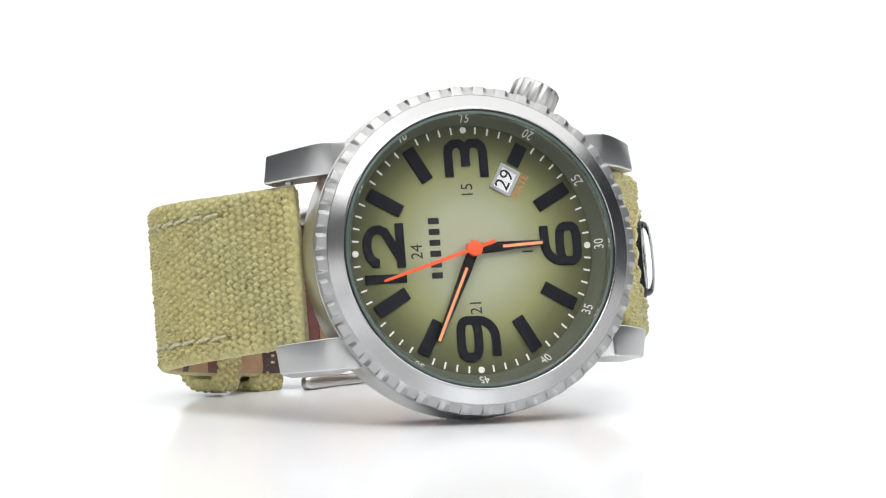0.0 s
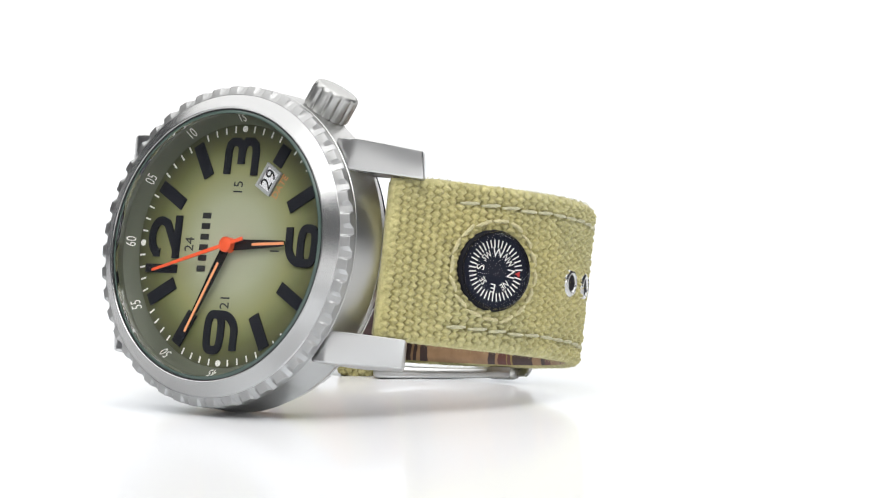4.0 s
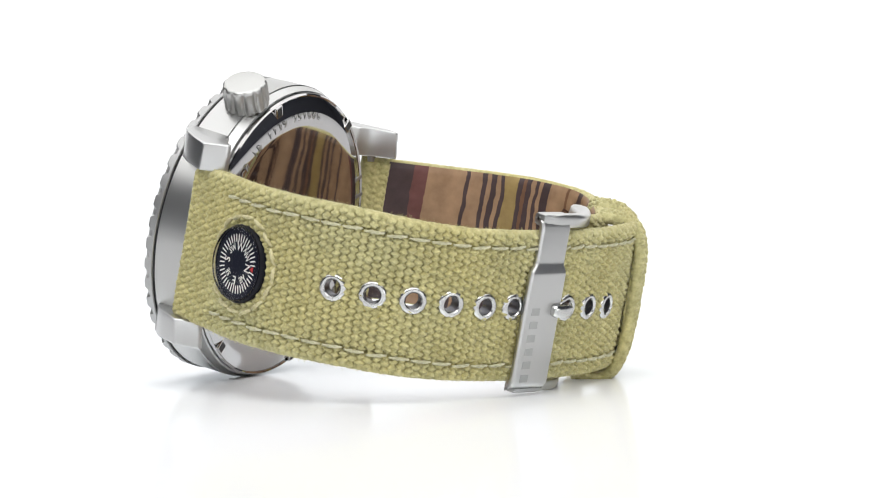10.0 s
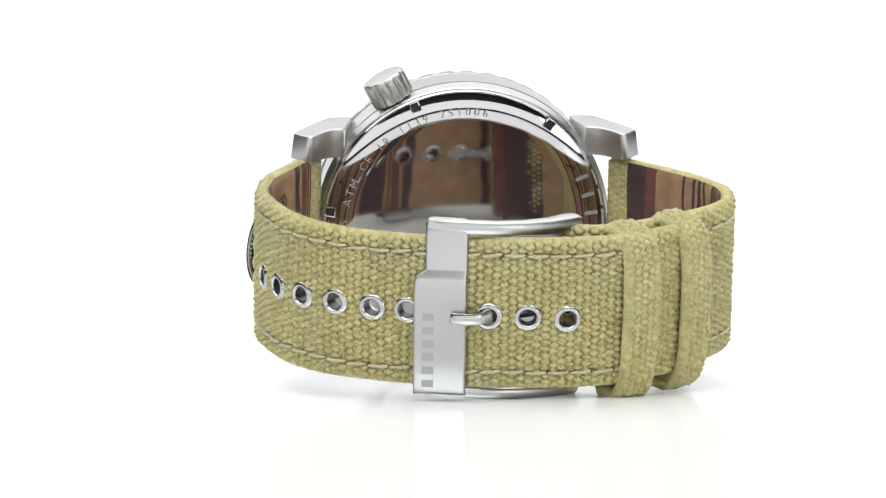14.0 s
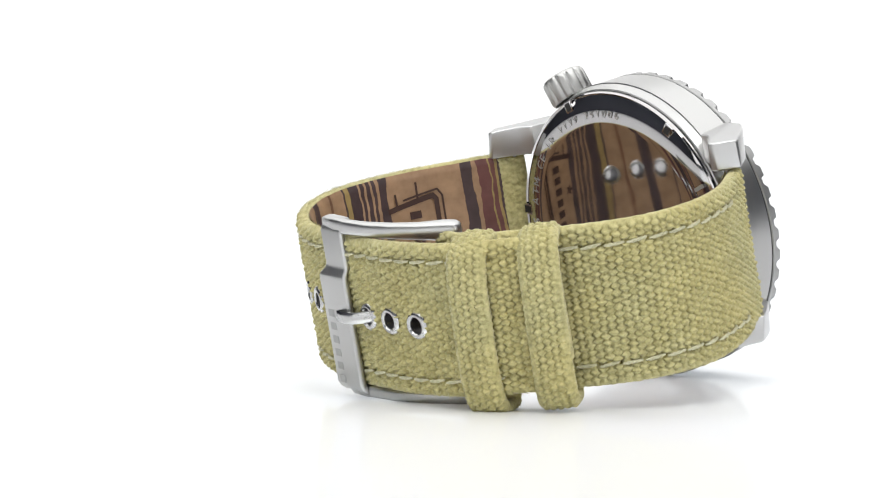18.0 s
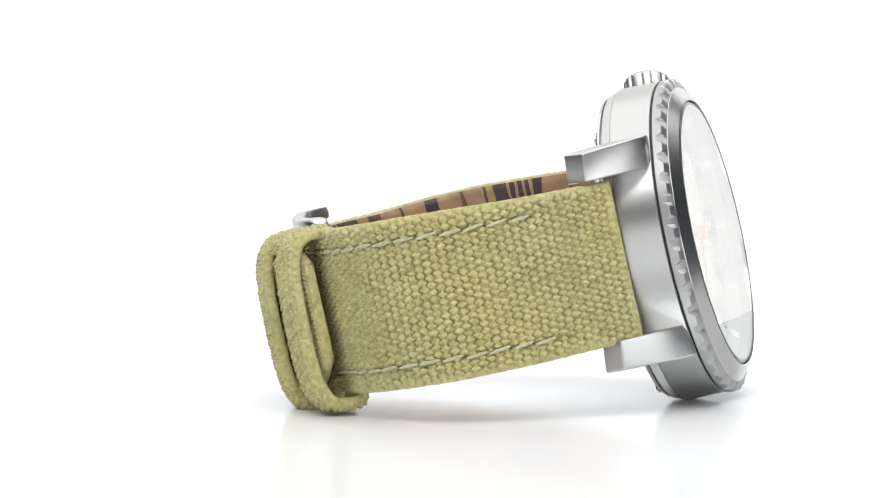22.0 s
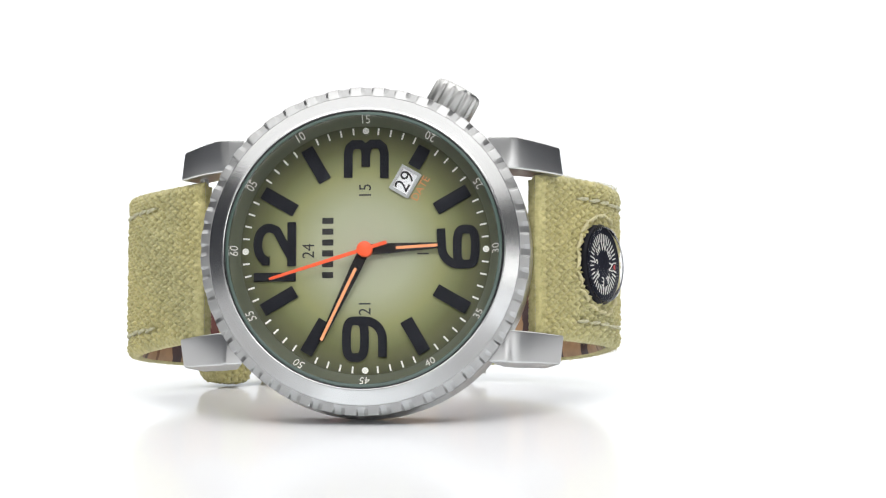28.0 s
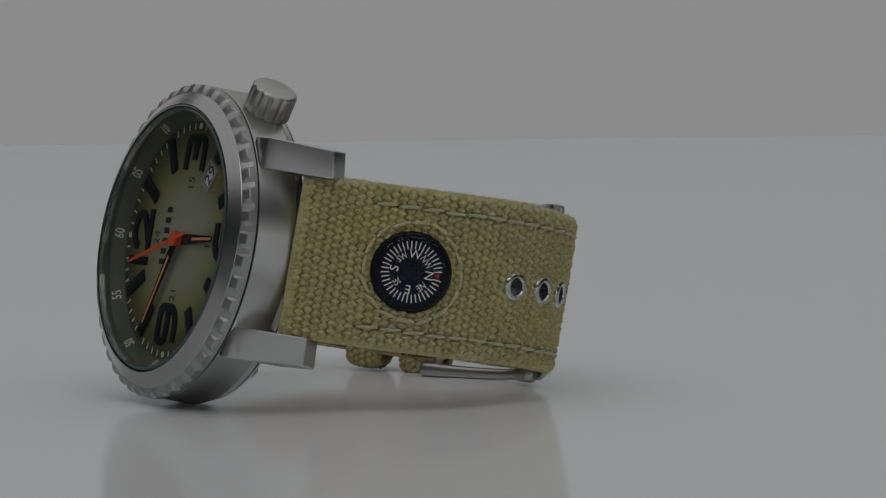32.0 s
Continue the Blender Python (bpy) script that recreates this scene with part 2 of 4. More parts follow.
def stroke(path, half, closed=False):
    """Outline of a broad pen line along a path: two sides, mitred."""
    pts = [Vector(p) for p in path]
    left, right = [], []
    for i, p in enumerate(pts):
        a = pts[i - 1] if i else (pts[-1] if closed else None)
        b = pts[(i + 1) % len(pts)] if (i < len(pts) - 1 or closed) else None
        d1 = (p - a).normalized() if a is not None else (b - p).normalized()
        d2 = (b - p).normalized() if b is not None else d1
        n1, n2 = Vector((-d1.y, d1.x)), Vector((-d2.y, d2.x))
        mid = (n1 + n2).normalized()
        k = half / max(0.4, mid.dot(n1))
        left.append(p + mid * k)
        right.append(p - mid * k)
    return left, right


def ribbon(path, half, z0, z1, bm=None, closed=False):
    """A raised band along a path in the plane."""
    bm = bm or bmesh.new()
    left, right = stroke(path, half, closed)
    rows = [[bm.verts.new((q.x, q.y, z)) for q, z in ((l, z0), (l, z1), (r, z1), (r, z0))] for l, r in zip(left, right)]
    pairs = list(zip(rows, rows[1:])) + ([(rows[-1], rows[0])] if closed else [])
    for a, b in pairs:
        for k in range(4):
            bm.faces.new((a[k], b[k], b[(k + 1) % 4], a[(k + 1) % 4]))
    if not closed:
        bm.faces.new(rows[0][::-1])
        bm.faces.new(rows[-1])
    return bm


def bowl(cx, cy, rx, ry, steps=36, k=3.4):
    """A closed, squarish round."""
    out = []
    for i in range(steps):
        c, s = math.cos(2 * math.pi * i / steps), math.sin(2 * math.pi * i / steps)
        q = (abs(c) ** k + abs(s) ** k) ** (-1 / k)
        out.append((cx + rx * q * c, cy + ry * q * s))
    return out


def arc(cx, cy, rx, ry, a0, a1, steps=10):
    return [(cx + rx * math.cos(radians(a0 + (a1 - a0) * i / steps)), cy + ry * math.sin(radians(a0 + (a1 - a0) * i / steps))) for i in range(steps + 1)]


def letters(text, size, depth=0.0):
    """The built-in font as a mesh, centred, in millimetres; its digits are 0.7 of size high."""
    data = bpy.data.curves.new("letters", "FONT")
    data.body, data.size, data.align_x, data.align_y, data.extrude, data.resolution_u = text, size, "CENTER", "CENTER", depth, 3
    ob = bpy.data.objects.new("letters", data)
    scene.collection.objects.link(ob)
    bpy.context.view_layer.update()
    me = bpy.data.meshes.new_from_object(ob.evaluated_get(bpy.context.evaluated_depsgraph_get()))
    bpy.data.objects.remove(ob)
    bpy.data.curves.remove(data)
    return me


def write(name, text, size, mat, parent, m, sx=1.0, sy=1.0, depth=0.02):
    me = letters(text, size, depth)
    me.transform(Matrix.Diagonal((sx * MM, sy * MM, MM, 1)))
    me.materials.clear()
    me.materials.append(mat)
    return attach(name, me, parent, "", Matrix.Translation(m.translation * MM) @ m.to_3x3().to_4x4())


# The dial is read with 12 up: right is the watch's y (3 o'clock), up is minus x (12 o'clock).
def on_dial(right, up, z, turn=0.0):
    """Pose in the watch for flat things on the dial; turn in degrees, anticlockwise."""
    base = Matrix(((0, -1, 0, -up), (1, 0, 0, right), (0, 0, 1, z), (0, 0, 0, 1)))
    return base @ pose(0, 0, 0, 0, 0, turn)


def mmpose(m):
    return Matrix.Translation(m.translation * MM) @ m.to_3x3().to_4x4()


# ---------------------------------------------------------------- setting
def setting():
    def slab(name, x0, x1, y0, y1, z0, z1, mat, label):
        bm = box(x0, x1, y0, y1, z0, z1)
        me = bpy.data.meshes.new(name)
        bm.to_mesh(me)
        bm.free()
        me.materials.append(mat)
        return tagged(new(name, me), label, kind="structure")

    slab("floor", -2.0, 2.0, -0.8, 0.797, -0.8, 0.0, FLOOR, "white glossy acrylic table top under the watch")
    slab("backdrop", -0.5, 0.5, 0.80, 0.82, -0.8, 0.8, BACKDROP, "plain white studio backdrop with a glow of its own")
    slab("ground", -2.2, 2.2, -2.1, 2.1, -0.9, -0.8, WALLPAINT, "plain dark studio ground under the table")
    slab("wall_north", -2.1, 2.1, 2.0, 2.1, -0.8, 2.0, WALLPAINT, "plain dark studio wall")
    slab("wall_south", -2.1, 2.1, -2.1, -2.0, -0.8, 2.0, WALLPAINT, "plain dark studio wall")
    slab("wall_west", -2.2, -2.1, -2.1, 2.1, -0.8, 2.0, WALLPAINT, "plain dark studio wall")
    slab("wall_east", 2.1, 2.2, -2.1, 2.1, -0.8, 2.0, WALLPAINT, "plain dark studio wall")
    slab("ceiling", -2.2, 2.2, -2.1, 2.1, 2.0, 2.1, WALLPAINT, "plain dark studio ceiling")


setting()

# ---------------------------------------------------------------- the watch
# Body axes: x from 12 to 6 o'clock, y from 9 to 3 o'clock, z out of the dial; origin in the dial's centre.
CENTRE = Vector((-0.012265, -0.036922, 0.023553))
AX = Vector((0.98725, -0.15907, 0.00667))
AY = Vector((0.02683, 0.20752, 0.97786))
AZ = AX.cross(AY).normalized()
BODY = Matrix((AX, AY, AZ)).transposed().to_4x4()
BODY.translation = Vector((0, 0, CENTRE.z))
watch = tagged(new("wristwatch"), "steel wristwatch with olive dial and buckled khaki canvas strap", "watch")


SPINDLE = Vector((0.00055, 0, 0))


def turned(t):
    """The turntable's angle."""
    return 0.44128 - 0.237831 * t + 1.5594e-5 * (t - 16.0) ** 2


SHIFT = Matrix.Translation((0, -0.0002, 0))
FRONT = Matrix.Translation((0.0001, -0.00032, -0.00060))


def make_case():
    body = part("case", lathe([(18.9, 0.82), (22.7, 0.82), (22.8, 0.74), (22.85, -1.0), (22.9, -4.75), (22.72, -4.85), (22.72, -4.95), (22.78, -5.0), (22.3, -6.3), (22.1, -6.45), (18.0, -6.5)], 192), SATIN, watch, "satin stainless steel round case", SHIFT, angle=9)
    part("seam", lathe([(21.0, 0.7), (22.5, 0.7), (22.5, 1.25), (21.0, 1.25)], 120), BLACKGAP, body, "thin black gap under the bezel")
    # caseback: bevelled rim, outer ring that rounds off outward, slightly sunk centre
    ring, z = [], -8.1
    for i in range(15):
        r = 17.3 + 4.3 * i / 14
        ring.insert(0, (r, z))
        z += 4.3 / 14 * math.tan(radians(3.0 + 24.0 * ((i + 0.5) / 14) ** 1.2))
    back = part("caseback", lathe([(21.6, -6.45), (21.6, -6.65), (22.05, -6.7), (22.05, -7.0), (21.85, -7.2), *ring, (8.0, -8.105), (0.0, -8.11)], 192), POLISHED, watch, "mirror-polished steel caseback with engraved ring", SHIFT, angle=4)
    for i in range(6):
        a = radians(22 + 60 * i)
        m = Matrix.Translation((21.0 * math.sin(a), 21.0 * math.cos(a), -7.5)) @ Matrix.Rotation(-a, 4, "Z")
        slot = part("slot", box(-0.8, 0.8, -0.8, 0.9, -0.12, 0.3, 0.1), POLISHED, back, "", mmpose(m))
        # solid black block, slightly proud, painted in for the slot's inner shade
        part("slot_shade", box(-0.55, 0.55, -0.6, 0.7, -0.16, 0.1), BLACKGAP, slot, "raised black block for the shade inside the slot")
    # engraved writing round the ring, read from behind
    def ring_text(text, start, size, step):
        for i, ch in enumerate(text):
            if ch == " ":
                continue
            a = radians(start - step * i)
            m = Matrix.Translation((18.75 * math.sin(a), 18.75 * math.cos(a), -8.03)) @ Matrix.Rotation(-a, 4, "Z") @ Matrix.Rotation(math.pi, 4, "Y") @ Matrix.Rotation(radians(6), 4, "X")
            write("engraved_letter", ch, size, ENGRAVE, back, m, depth=0.03)
    ring_text("5 ATM", 86, 1.9, 4.9)
    ring_text("CE", 57, 1.9, 4.0)
    ring_text("JR", 45, 1.8, 4.2)
    ring_text("1139 251006", 32, 1.75, 4.1)
    for i in range(6):
        a = radians(-66 - 8.5 * i)
        m = Matrix.Translation((19.6 * math.sin(a), 19.6 * math.cos(a), -7.87)) @ Matrix.Rotation(-a, 4, "Z")
        part("engraved_bar", box(-0.28, 0.28, -1.3, 1.3, -0.06, 0.05), ENGRAVE, back, "", mmpose(m))
    return body


def make_bezel():
    teeth, per = 44, 20
    n = teeth * per
    verts, faces = [], []
    prof_n = 9
    for i in range(n):
        a = 2 * math.pi * i / n + radians(1.5)
        f = (i % per) / per
        # a flat land with a V notch; one flank steeper than the other
        cut = 0.0 if f <= 0.44 else min(1.0, (f - 0.44) / 0.1, (1.0 - f) / 0.2)
        ca, sa = math.cos(a), math.sin(a)
        for r, z in ((20.5, 1.72), (22.75, 1.72), (22.9, 1.84), (22.9, 3.0 - 0.72 * cut), (22.84, 3.12 - 0.74 * cut), (22.4, 3.34 - 0.46 * cut), (22.0, 3.48 - 0.2 * cut), (21.62, 3.62), (20.5, 3.62)):
            verts.append((r * ca, r * sa, z))
    for i in range(n):
        j = (i + 1) % n
        for k in range(prof_n):
            k2 = (k + 1) % prof_n
            faces.append((i * prof_n + k, j * prof_n + k, j * prof_n + k2, i * prof_n + k2))
    ring = attach("bezel", sharpen(mesh_of("bezel", verts, faces, RIM), 14), watch, "satin steel bezel with notched rim", FRONT)
    part("bezel_ring", lathe([(21.62, 3.4), (21.62, 3.55), (21.5, 3.72), (19.7, 4.85), (19.5, 4.92), (19.38, 4.85), (19.25, 4.4), (19.1, 3.6)], 240), CONE, ring, "sloping brushed steel ring", angle=9)
    part("gasket", lathe([(19.36, 4.6), (19.3, 4.84), (19.2, 4.8), (19.2, 4.2)], 160), BLACKGAP, ring, "thin dark gasket at the glass")


def make_crystal():
    bm = lathe([(0, 4.9), (18.7, 4.9), (18.7, 3.75), (0, 3.75)], 160)
    ob = part("crystal", bm, GLASS, watch, "clear flat mineral glass", FRONT, angle=8)
    ob.visible_shadow = False
    part("crystal_edge", lathe([(18.72, 4.91), (18.95, 4.88), (19.18, 4.72), (19.18, 3.7), (18.96, 3.7), (18.75, 4.4)], 160), GLASSEDGE, ob, "pale green bevelled edge of the glass", angle=8)


def make_dial():
    dial = part("dial", lathe([(0.0, 0.0), (9, 0.0), (17.6, 0.0), (17.6, -0.5), (0, -0.5)], 128), DIAL, watch, "olive dial, pale in the middle and dark at the rim")
    flange = part("flange", lathe([(17.4, 0.02), (17.45, 0.25), (18.98, 1.75), (19.0, 3.7), (19.2, 3.7), (18.9, 0.02)], 128), REHAUT, watch, "sloping olive minute flange with white figures")

    def numeral(bm, right, up):
        return part("numeral", bm, NUMERAL, dial, "", mmpose(on_dial(right, up, 0)))

    h, w0, w1 = 0.6, 0.0, 0.28
    # 12
    bm = box(-4.25, -3.0, 9.7, 15.6, w0, w1, 0.08)
    two = [(-1.35, 13.4), (-1.35, 13.9)] + arc(0.95, 13.6, 2.3, 1.45, 168, 0, 12) + [(3.25, 13.2), (2.9, 12.4), (-0.9, 10.35)]
    ribbon(two, h, w0, w1, bm)
    ribbon([(-2.1, 10.3), (4.05, 10.3)], h, w0, w1, bm)
    numeral(bm, 0, 0)
    # 3
    bm = ribbon([(10.2, 2.45), (13.6, 2.45), (14.4, 2.25), (14.85, 1.7), (14.85, 0.75), (14.4, 0.15), (13.6, 0.0), (11.7, 0.0)], h, w0, w1)
    ribbon([(13.4, -0.02), (14.4, -0.2), (14.9, -0.8), (14.9, -1.8), (14.4, -2.4), (13.6, -2.6), (10.1, -2.6)], h, w0, w1 - 0.01, bm)
    numeral(bm, 0, 0)
    # 6
    bm = ribbon(bowl(0.35, -14.0, 2.45, 1.25), h, w0, w1, closed=True)
    ribbon([(-2.1, -14.2), (-2.1, -13.2)] + arc(0.4, -13.0, 2.5, 2.4, 180, 95, 8) + [(2.9, -10.5)], h, w0, w1 - 0.01, bm)
    numeral(bm, 0, 0)
    # 9
    bm = ribbon(bowl(-12.4, 1.35, 2.55, 1.25), h, w0, w1, closed=True)
    ribbon([(-9.85, 1.4), (-9.85, 0.4)] + arc(-12.4, 0.1, 2.55, 2.5, 0, -85, 8) + [(-14.9, -2.4)], h, w0, w1 - 0.01, bm)
    numeral(bm, 0, 0)

    for hour in (1, 2, 4, 5, 7, 8, 10, 11):
        r0 = 13.4 if hour == 4 else 11.3
        part("index", box(-0.92, 0.92, r0, 16.5, 0, 0.3, 0.08), NUMERAL, dial, "", mmpose(on_dial(0, 0, 0, -30 * hour)))
    tick = None
    for k in range(60):
        a = -6 * k
        if k % 15 == 0:
            part("minute_dot", prism(arc(0, 16.75, 0.45, 0.45, 0, 345, 23), 0, 0.08), WHITE, dial, "", mmpose(on_dial(0, 0, 0, a)))
        elif k % 5:
            if tick is None:
                tick = part("minute_mark", box(-0.12, 0.12, 16.25, 17.2, 0, 0.05), WHITE, dial, "", mmpose(on_dial(0, 0, 0, a)))
            else:
                attach("minute_mark", tick.data, dial, "", mmpose(on_dial(0, 0, 0, a)))
    for text, r, u in (("24", 0, 7.9), ("15", 8.3, 0), ("18", 0, -8.1), ("21", -8.0, 0)):
        write("hour_figure", text, 2.4, INK, dial, on_dial(r, u, 0.03), 0.9, 1.0)
    # maker's word as plain bars
    for i in range(6):
        x = -3.4 + 1.52 * i
        part("name_bar", box(x - 0.42, x + 0.42, 4.5, 6.05, 0, 0.06), INK, dial, "", mmpose(on_dial(0, 0, 0)))
    # date window
    win = on_dial(0, 0, 0, -120) @ Matrix.Translation((0, 11.05, 0)) @ pose(0, 0, 0, 0, 0, 90)
    win_ob = part("date_window", box(-1.55, 1.55, -1.25, 1.25, -0.05, 0.06), DATEWHITE, dial, "white date window", mmpose(win))
    for a, b in (((-1.9, 1.35), (1.9, 1.35)), ((-1.9, -1.35), (1.9, -1.35)), ((-1.72, -1.3), (-1.72, 1.3)), ((1.72, -1.3), (1.72, 1.3))):
        part("frame_bar", ribbon([a, b], 0.2, 0.0, 0.34), DATEFRAME, win_ob)
    write("date_figure", "29", 2.9, INK, win_ob, Matrix.Translation((0, 0, 0.09)), 1.0, 1.0)
    write("date_word", "DATE", 1.5, FAINT, dial, win @ Matrix.Translation((0.2, -2.35, 0.03)), 1.0, 1.0)
    # figures on the flange
    tilt = math.atan2(1.5, 1.53)
    for k in range(1, 13):
        a = -30 * k
        flip = 180 if k in (4, 5, 6, 7, 8) else 0
        m = on_dial(0, 0, 0, a) @ Matrix.Translation((0, 18.19, 1.02)) @ Matrix.Rotation(tilt, 4, "X") @ pose(0, 0, 0, 0, 0, flip)
        write("flange_figure", "%02d" % (5 * k), 2.1, WHITE, flange, m, 0.72, 1.0)


def make_hands():
    def hand(name, du, dv, length, mat, z, w0, w1, tail, label):
        a = math.atan2(dv, du)
        m = Matrix.Rotation(a, 4, "Z")
        bm = prism([(-tail, -w0), (-tail, w0), (length * 0.25, w0), (length - 0.4, w1), (length, w1 * 0.6), (length, -w1 * 0.6), (length - 0.4, -w1), (length * 0.25, -w0)], z, z + 0.16, 0.03)
        return part(name, bm, mat, watch, label, mmpose(m)), m

    h, m = hand("hour_hand", 130, 7, 10.2, HAND, 0.55, 0.75, 0.42, 1.0, "black hour hand with pale orange stripe")
    part("stripe", box(4.3, 10.1, -0.2, 0.2, 0.71, 0.76), PALE, h)
    h, m = hand("minute_hand", -78, -163, 14.1, HAND, 0.95, 0.75, 0.38, 1.0, "black minute hand with pale orange stripe")
    part("stripe", box(2.9, 14.0, -0.2, 0.2, 1.11, 1.16), PALE, h)
    s, m = hand("second_hand", -170, -52, 13.9, ORANGE, 1.4, 0.26, 0.2, 3.2, "bright orange second hand")
    part("hub", lathe([(0, 1.75), (0.9, 1.73), (1.1, 1.6), (1.1, 0.4), (0, 0.4)], 32), ORANGE, s, "round orange cap")


def make_crown():
    flutes, per = 12, 14
    n = flutes * per
    bm = bmesh.new()
    rows = []
    for r, z, cut in ((0, 4.25, 0), (2.75, 4.2, 0), (3.05, 4.1, 0.15), (3.3, 3.85, 0.5), (3.4, 3.5, 1), (3.42, 3.0, 1), (3.42, 0.5, 1), (3.2, 0.1, 1), (2.2, 0.0, 0), (2.0, -0.8, 0)):
        row = []
        for i in range(n):
            a = 2 * math.pi * i / n
            dip = 0.32 * cut * (0.5 + 0.5 * math.cos(flutes * a)) ** 3.5
            rr = max(0.001, r - dip)
            row.append(bm.verts.new((rr * math.cos(a), rr * math.sin(a), z)))
        rows.append(row)
    for a, b in zip(rows, rows[1:]):
        for i in range(n):
            j = (i + 1) % n
            bm.faces.new((a[i], b[i], b[j], a[j]))
    a = radians(28.8)
    axis = Vector((math.sin(a), math.cos(a), 0))
    m = Matrix.Translation(axis * 22.35 + Vector((0, 0, -3.55))) @ axis.to_track_quat("Z", "Y").to_matrix().to_4x4()
    part("crown", bm, CROWN, watch, "fluted satin steel crown", mmpose(m), angle=50)


def make_lugs():
    # the back of the lug rounds over gently from the case to the tip
    over = [(17.0, 0.7)]
    for i in range(15):
        f = i / 14
        a, b, c = (19.2, 0.75), (22.3, -0.35), (27.1, -7.2)
        over.append(tuple((1 - f) ** 2 * a[k] + 2 * f * (1 - f) * b[k] + f * f * c[k] for k in (0, 1)))
    under = []
    for i in range(9):
        f = i / 8
        a, b, c = (24.0, -10.4), (21.9, -7.4), (18.6, -6.3)
        under.append(tuple((1 - f) ** 2 * a[k] + 2 * f * (1 - f) * b[k] + f * f * c[k] for k in (0, 1)))
    side = over + [(24.9, -10.3)] + under
    for sx in (1, -1):
        for sy in (1, -1):
            bm = bmesh.new()
            rings = []
            for inner in (True, False):
                rings.append([bm.verts.new((sx * (x if inner else x - 0.09 * max(0.0, x - 21.0)), sy * (11.25 if inner else 15.75 - 0.08 * max(0.0, x - 21.0)), z - ((0.45 if sy < 0 else -0.3) if not inner and x > 20.1 else 0.0))) for x, z in side])
            n = len(side)
            bm.faces.new(rings[0])
            bm.faces.new(rings[1][::-1])
            for i in range(n):
                j = (i + 1) % n
                bm.faces.new((rings[0][i], rings[0][j], rings[1][j], rings[1][i]))
            bmesh.ops.recalc_face_normals(bm, faces=bm.faces)
            edges = [e for e in bm.edges if e.calc_face_angle(0) > radians(32)]
            bmesh.ops.bevel(bm, geom=edges, offset=0.4, segments=3, affect="EDGES", profile=0.6)
            part("lug", bm, LUG, watch, "brushed steel lug", angle=24)
        part("spring_bar", lathe([(0, -11.6), (0.6, -11.6), (0.6, 11.6), (0, 11.6)], 16), SATIN, watch, "thin steel spring bar", mmpose(Matrix.Translation((sx * 23.6, 0, -6.4)) @ Matrix.Rotation(math.pi / 2, 4, "X")))


make_case()
make_bezel()
make_dial()
make_hands()
make_crystal()
make_crown()
make_lugs()


# ---------------------------------------------------------------- strap
def eased(a, b, x):
    k = min(1.0, max(0.0, (x - a) / (b - a)))
    return k * k * (3 - 2 * k)


def settle(x, z):
    """The buckled half of the strap sits slightly askew behind the case."""
    far = eased(38.0, 52.0, -z)
    lean = (1 - far) * min(1.0, max(-1.0, x / 30.0)) + far
    return x + 1.1 * eased(30.0, 50.0, -z), z + 0.55 * lean * eased(8.0, 24.0, -z)


class Band:
    """A smooth line in the watch's x-z plane, by length, with its outward side."""

    def __init__(self, pts, side):
        p = np.array([settle(x, z) for x, z in pts], dtype=float)
        d = np.concatenate([[0], np.cumsum(np.hypot(*np.diff(p, axis=0).T))])
        # natural cubic through the points, sampled finely
        n = len(p)
        h = np.diff(d)
        a = np.zeros((n, n))
        b = np.zeros((n, 2))
        a[0, 0] = a[-1, -1] = 1
        for i in range(1, n - 1):
            a[i, i - 1], a[i, i], a[i, i + 1] = h[i - 1], 2 * (h[i - 1] + h[i]), h[i]
            b[i] = 6 * ((p[i + 1] - p[i]) / h[i] - (p[i] - p[i - 1]) / h[i - 1])
        m = np.linalg.solve(a, b)
        t = np.linspace(0, d[-1], 1500)
        k = np.clip(np.searchsorted(d, t) - 1, 0, n - 2)
        x0, x1, hk = (t - d[k])[:, None], (d[k + 1] - t)[:, None], h[k][:, None]
        q = (m[k] * x1 ** 3 + m[k + 1] * x0 ** 3) / (6 * hk) + (p[k] / hk - m[k] * hk / 6) * x1 + (p[k + 1] / hk - m[k + 1] * hk / 6) * x0
        self.q = q
        self.s = np.concatenate([[0], np.cumsum(np.hypot(*np.diff(q, axis=0).T))])
        self.length = self.s[-1]
        self.side = side

    def at(self, s):
        s = np.asarray(s, dtype=float)
        c = np.stack([np.interp(s, self.s, self.q[:, k]) for k in (0, 1)], -1)
        e = 0.4
        c1 = np.stack([np.interp(s + e, self.s, self.q[:, k]) for k in (0, 1)], -1)
        c0 = np.stack([np.interp(s - e, self.s, self.q[:, k]) for k in (0, 1)], -1)
        t = c1 - c0
        t /= np.linalg.norm(t, axis=-1, keepdims=True)
        o = np.stack([-t[..., 1], t[..., 0]], -1) * self.side
        return c, t, o

    def near(self, x, z):
        x, z = settle(x, z)
        return float(self.s[np.argmin((self.q[:, 0] - x) ** 2 + (self.q[:, 1] - z) ** 2)])

    def spot(self, s, y, lift=0.0):
        """Pose with x along the band, y across, z outward."""
        c, t, o = self.at(s)
        x = Vector((t[0], 0, t[1]))
        z = Vector((o[0], 0, o[1]))
        yv = z.cross(x)
        m = Matrix((x, yv, z)).transposed().to_4x4()
        m.translation = Vector((c[0] + o[0] * lift, y, c[1] + o[1] * lift))
        return m


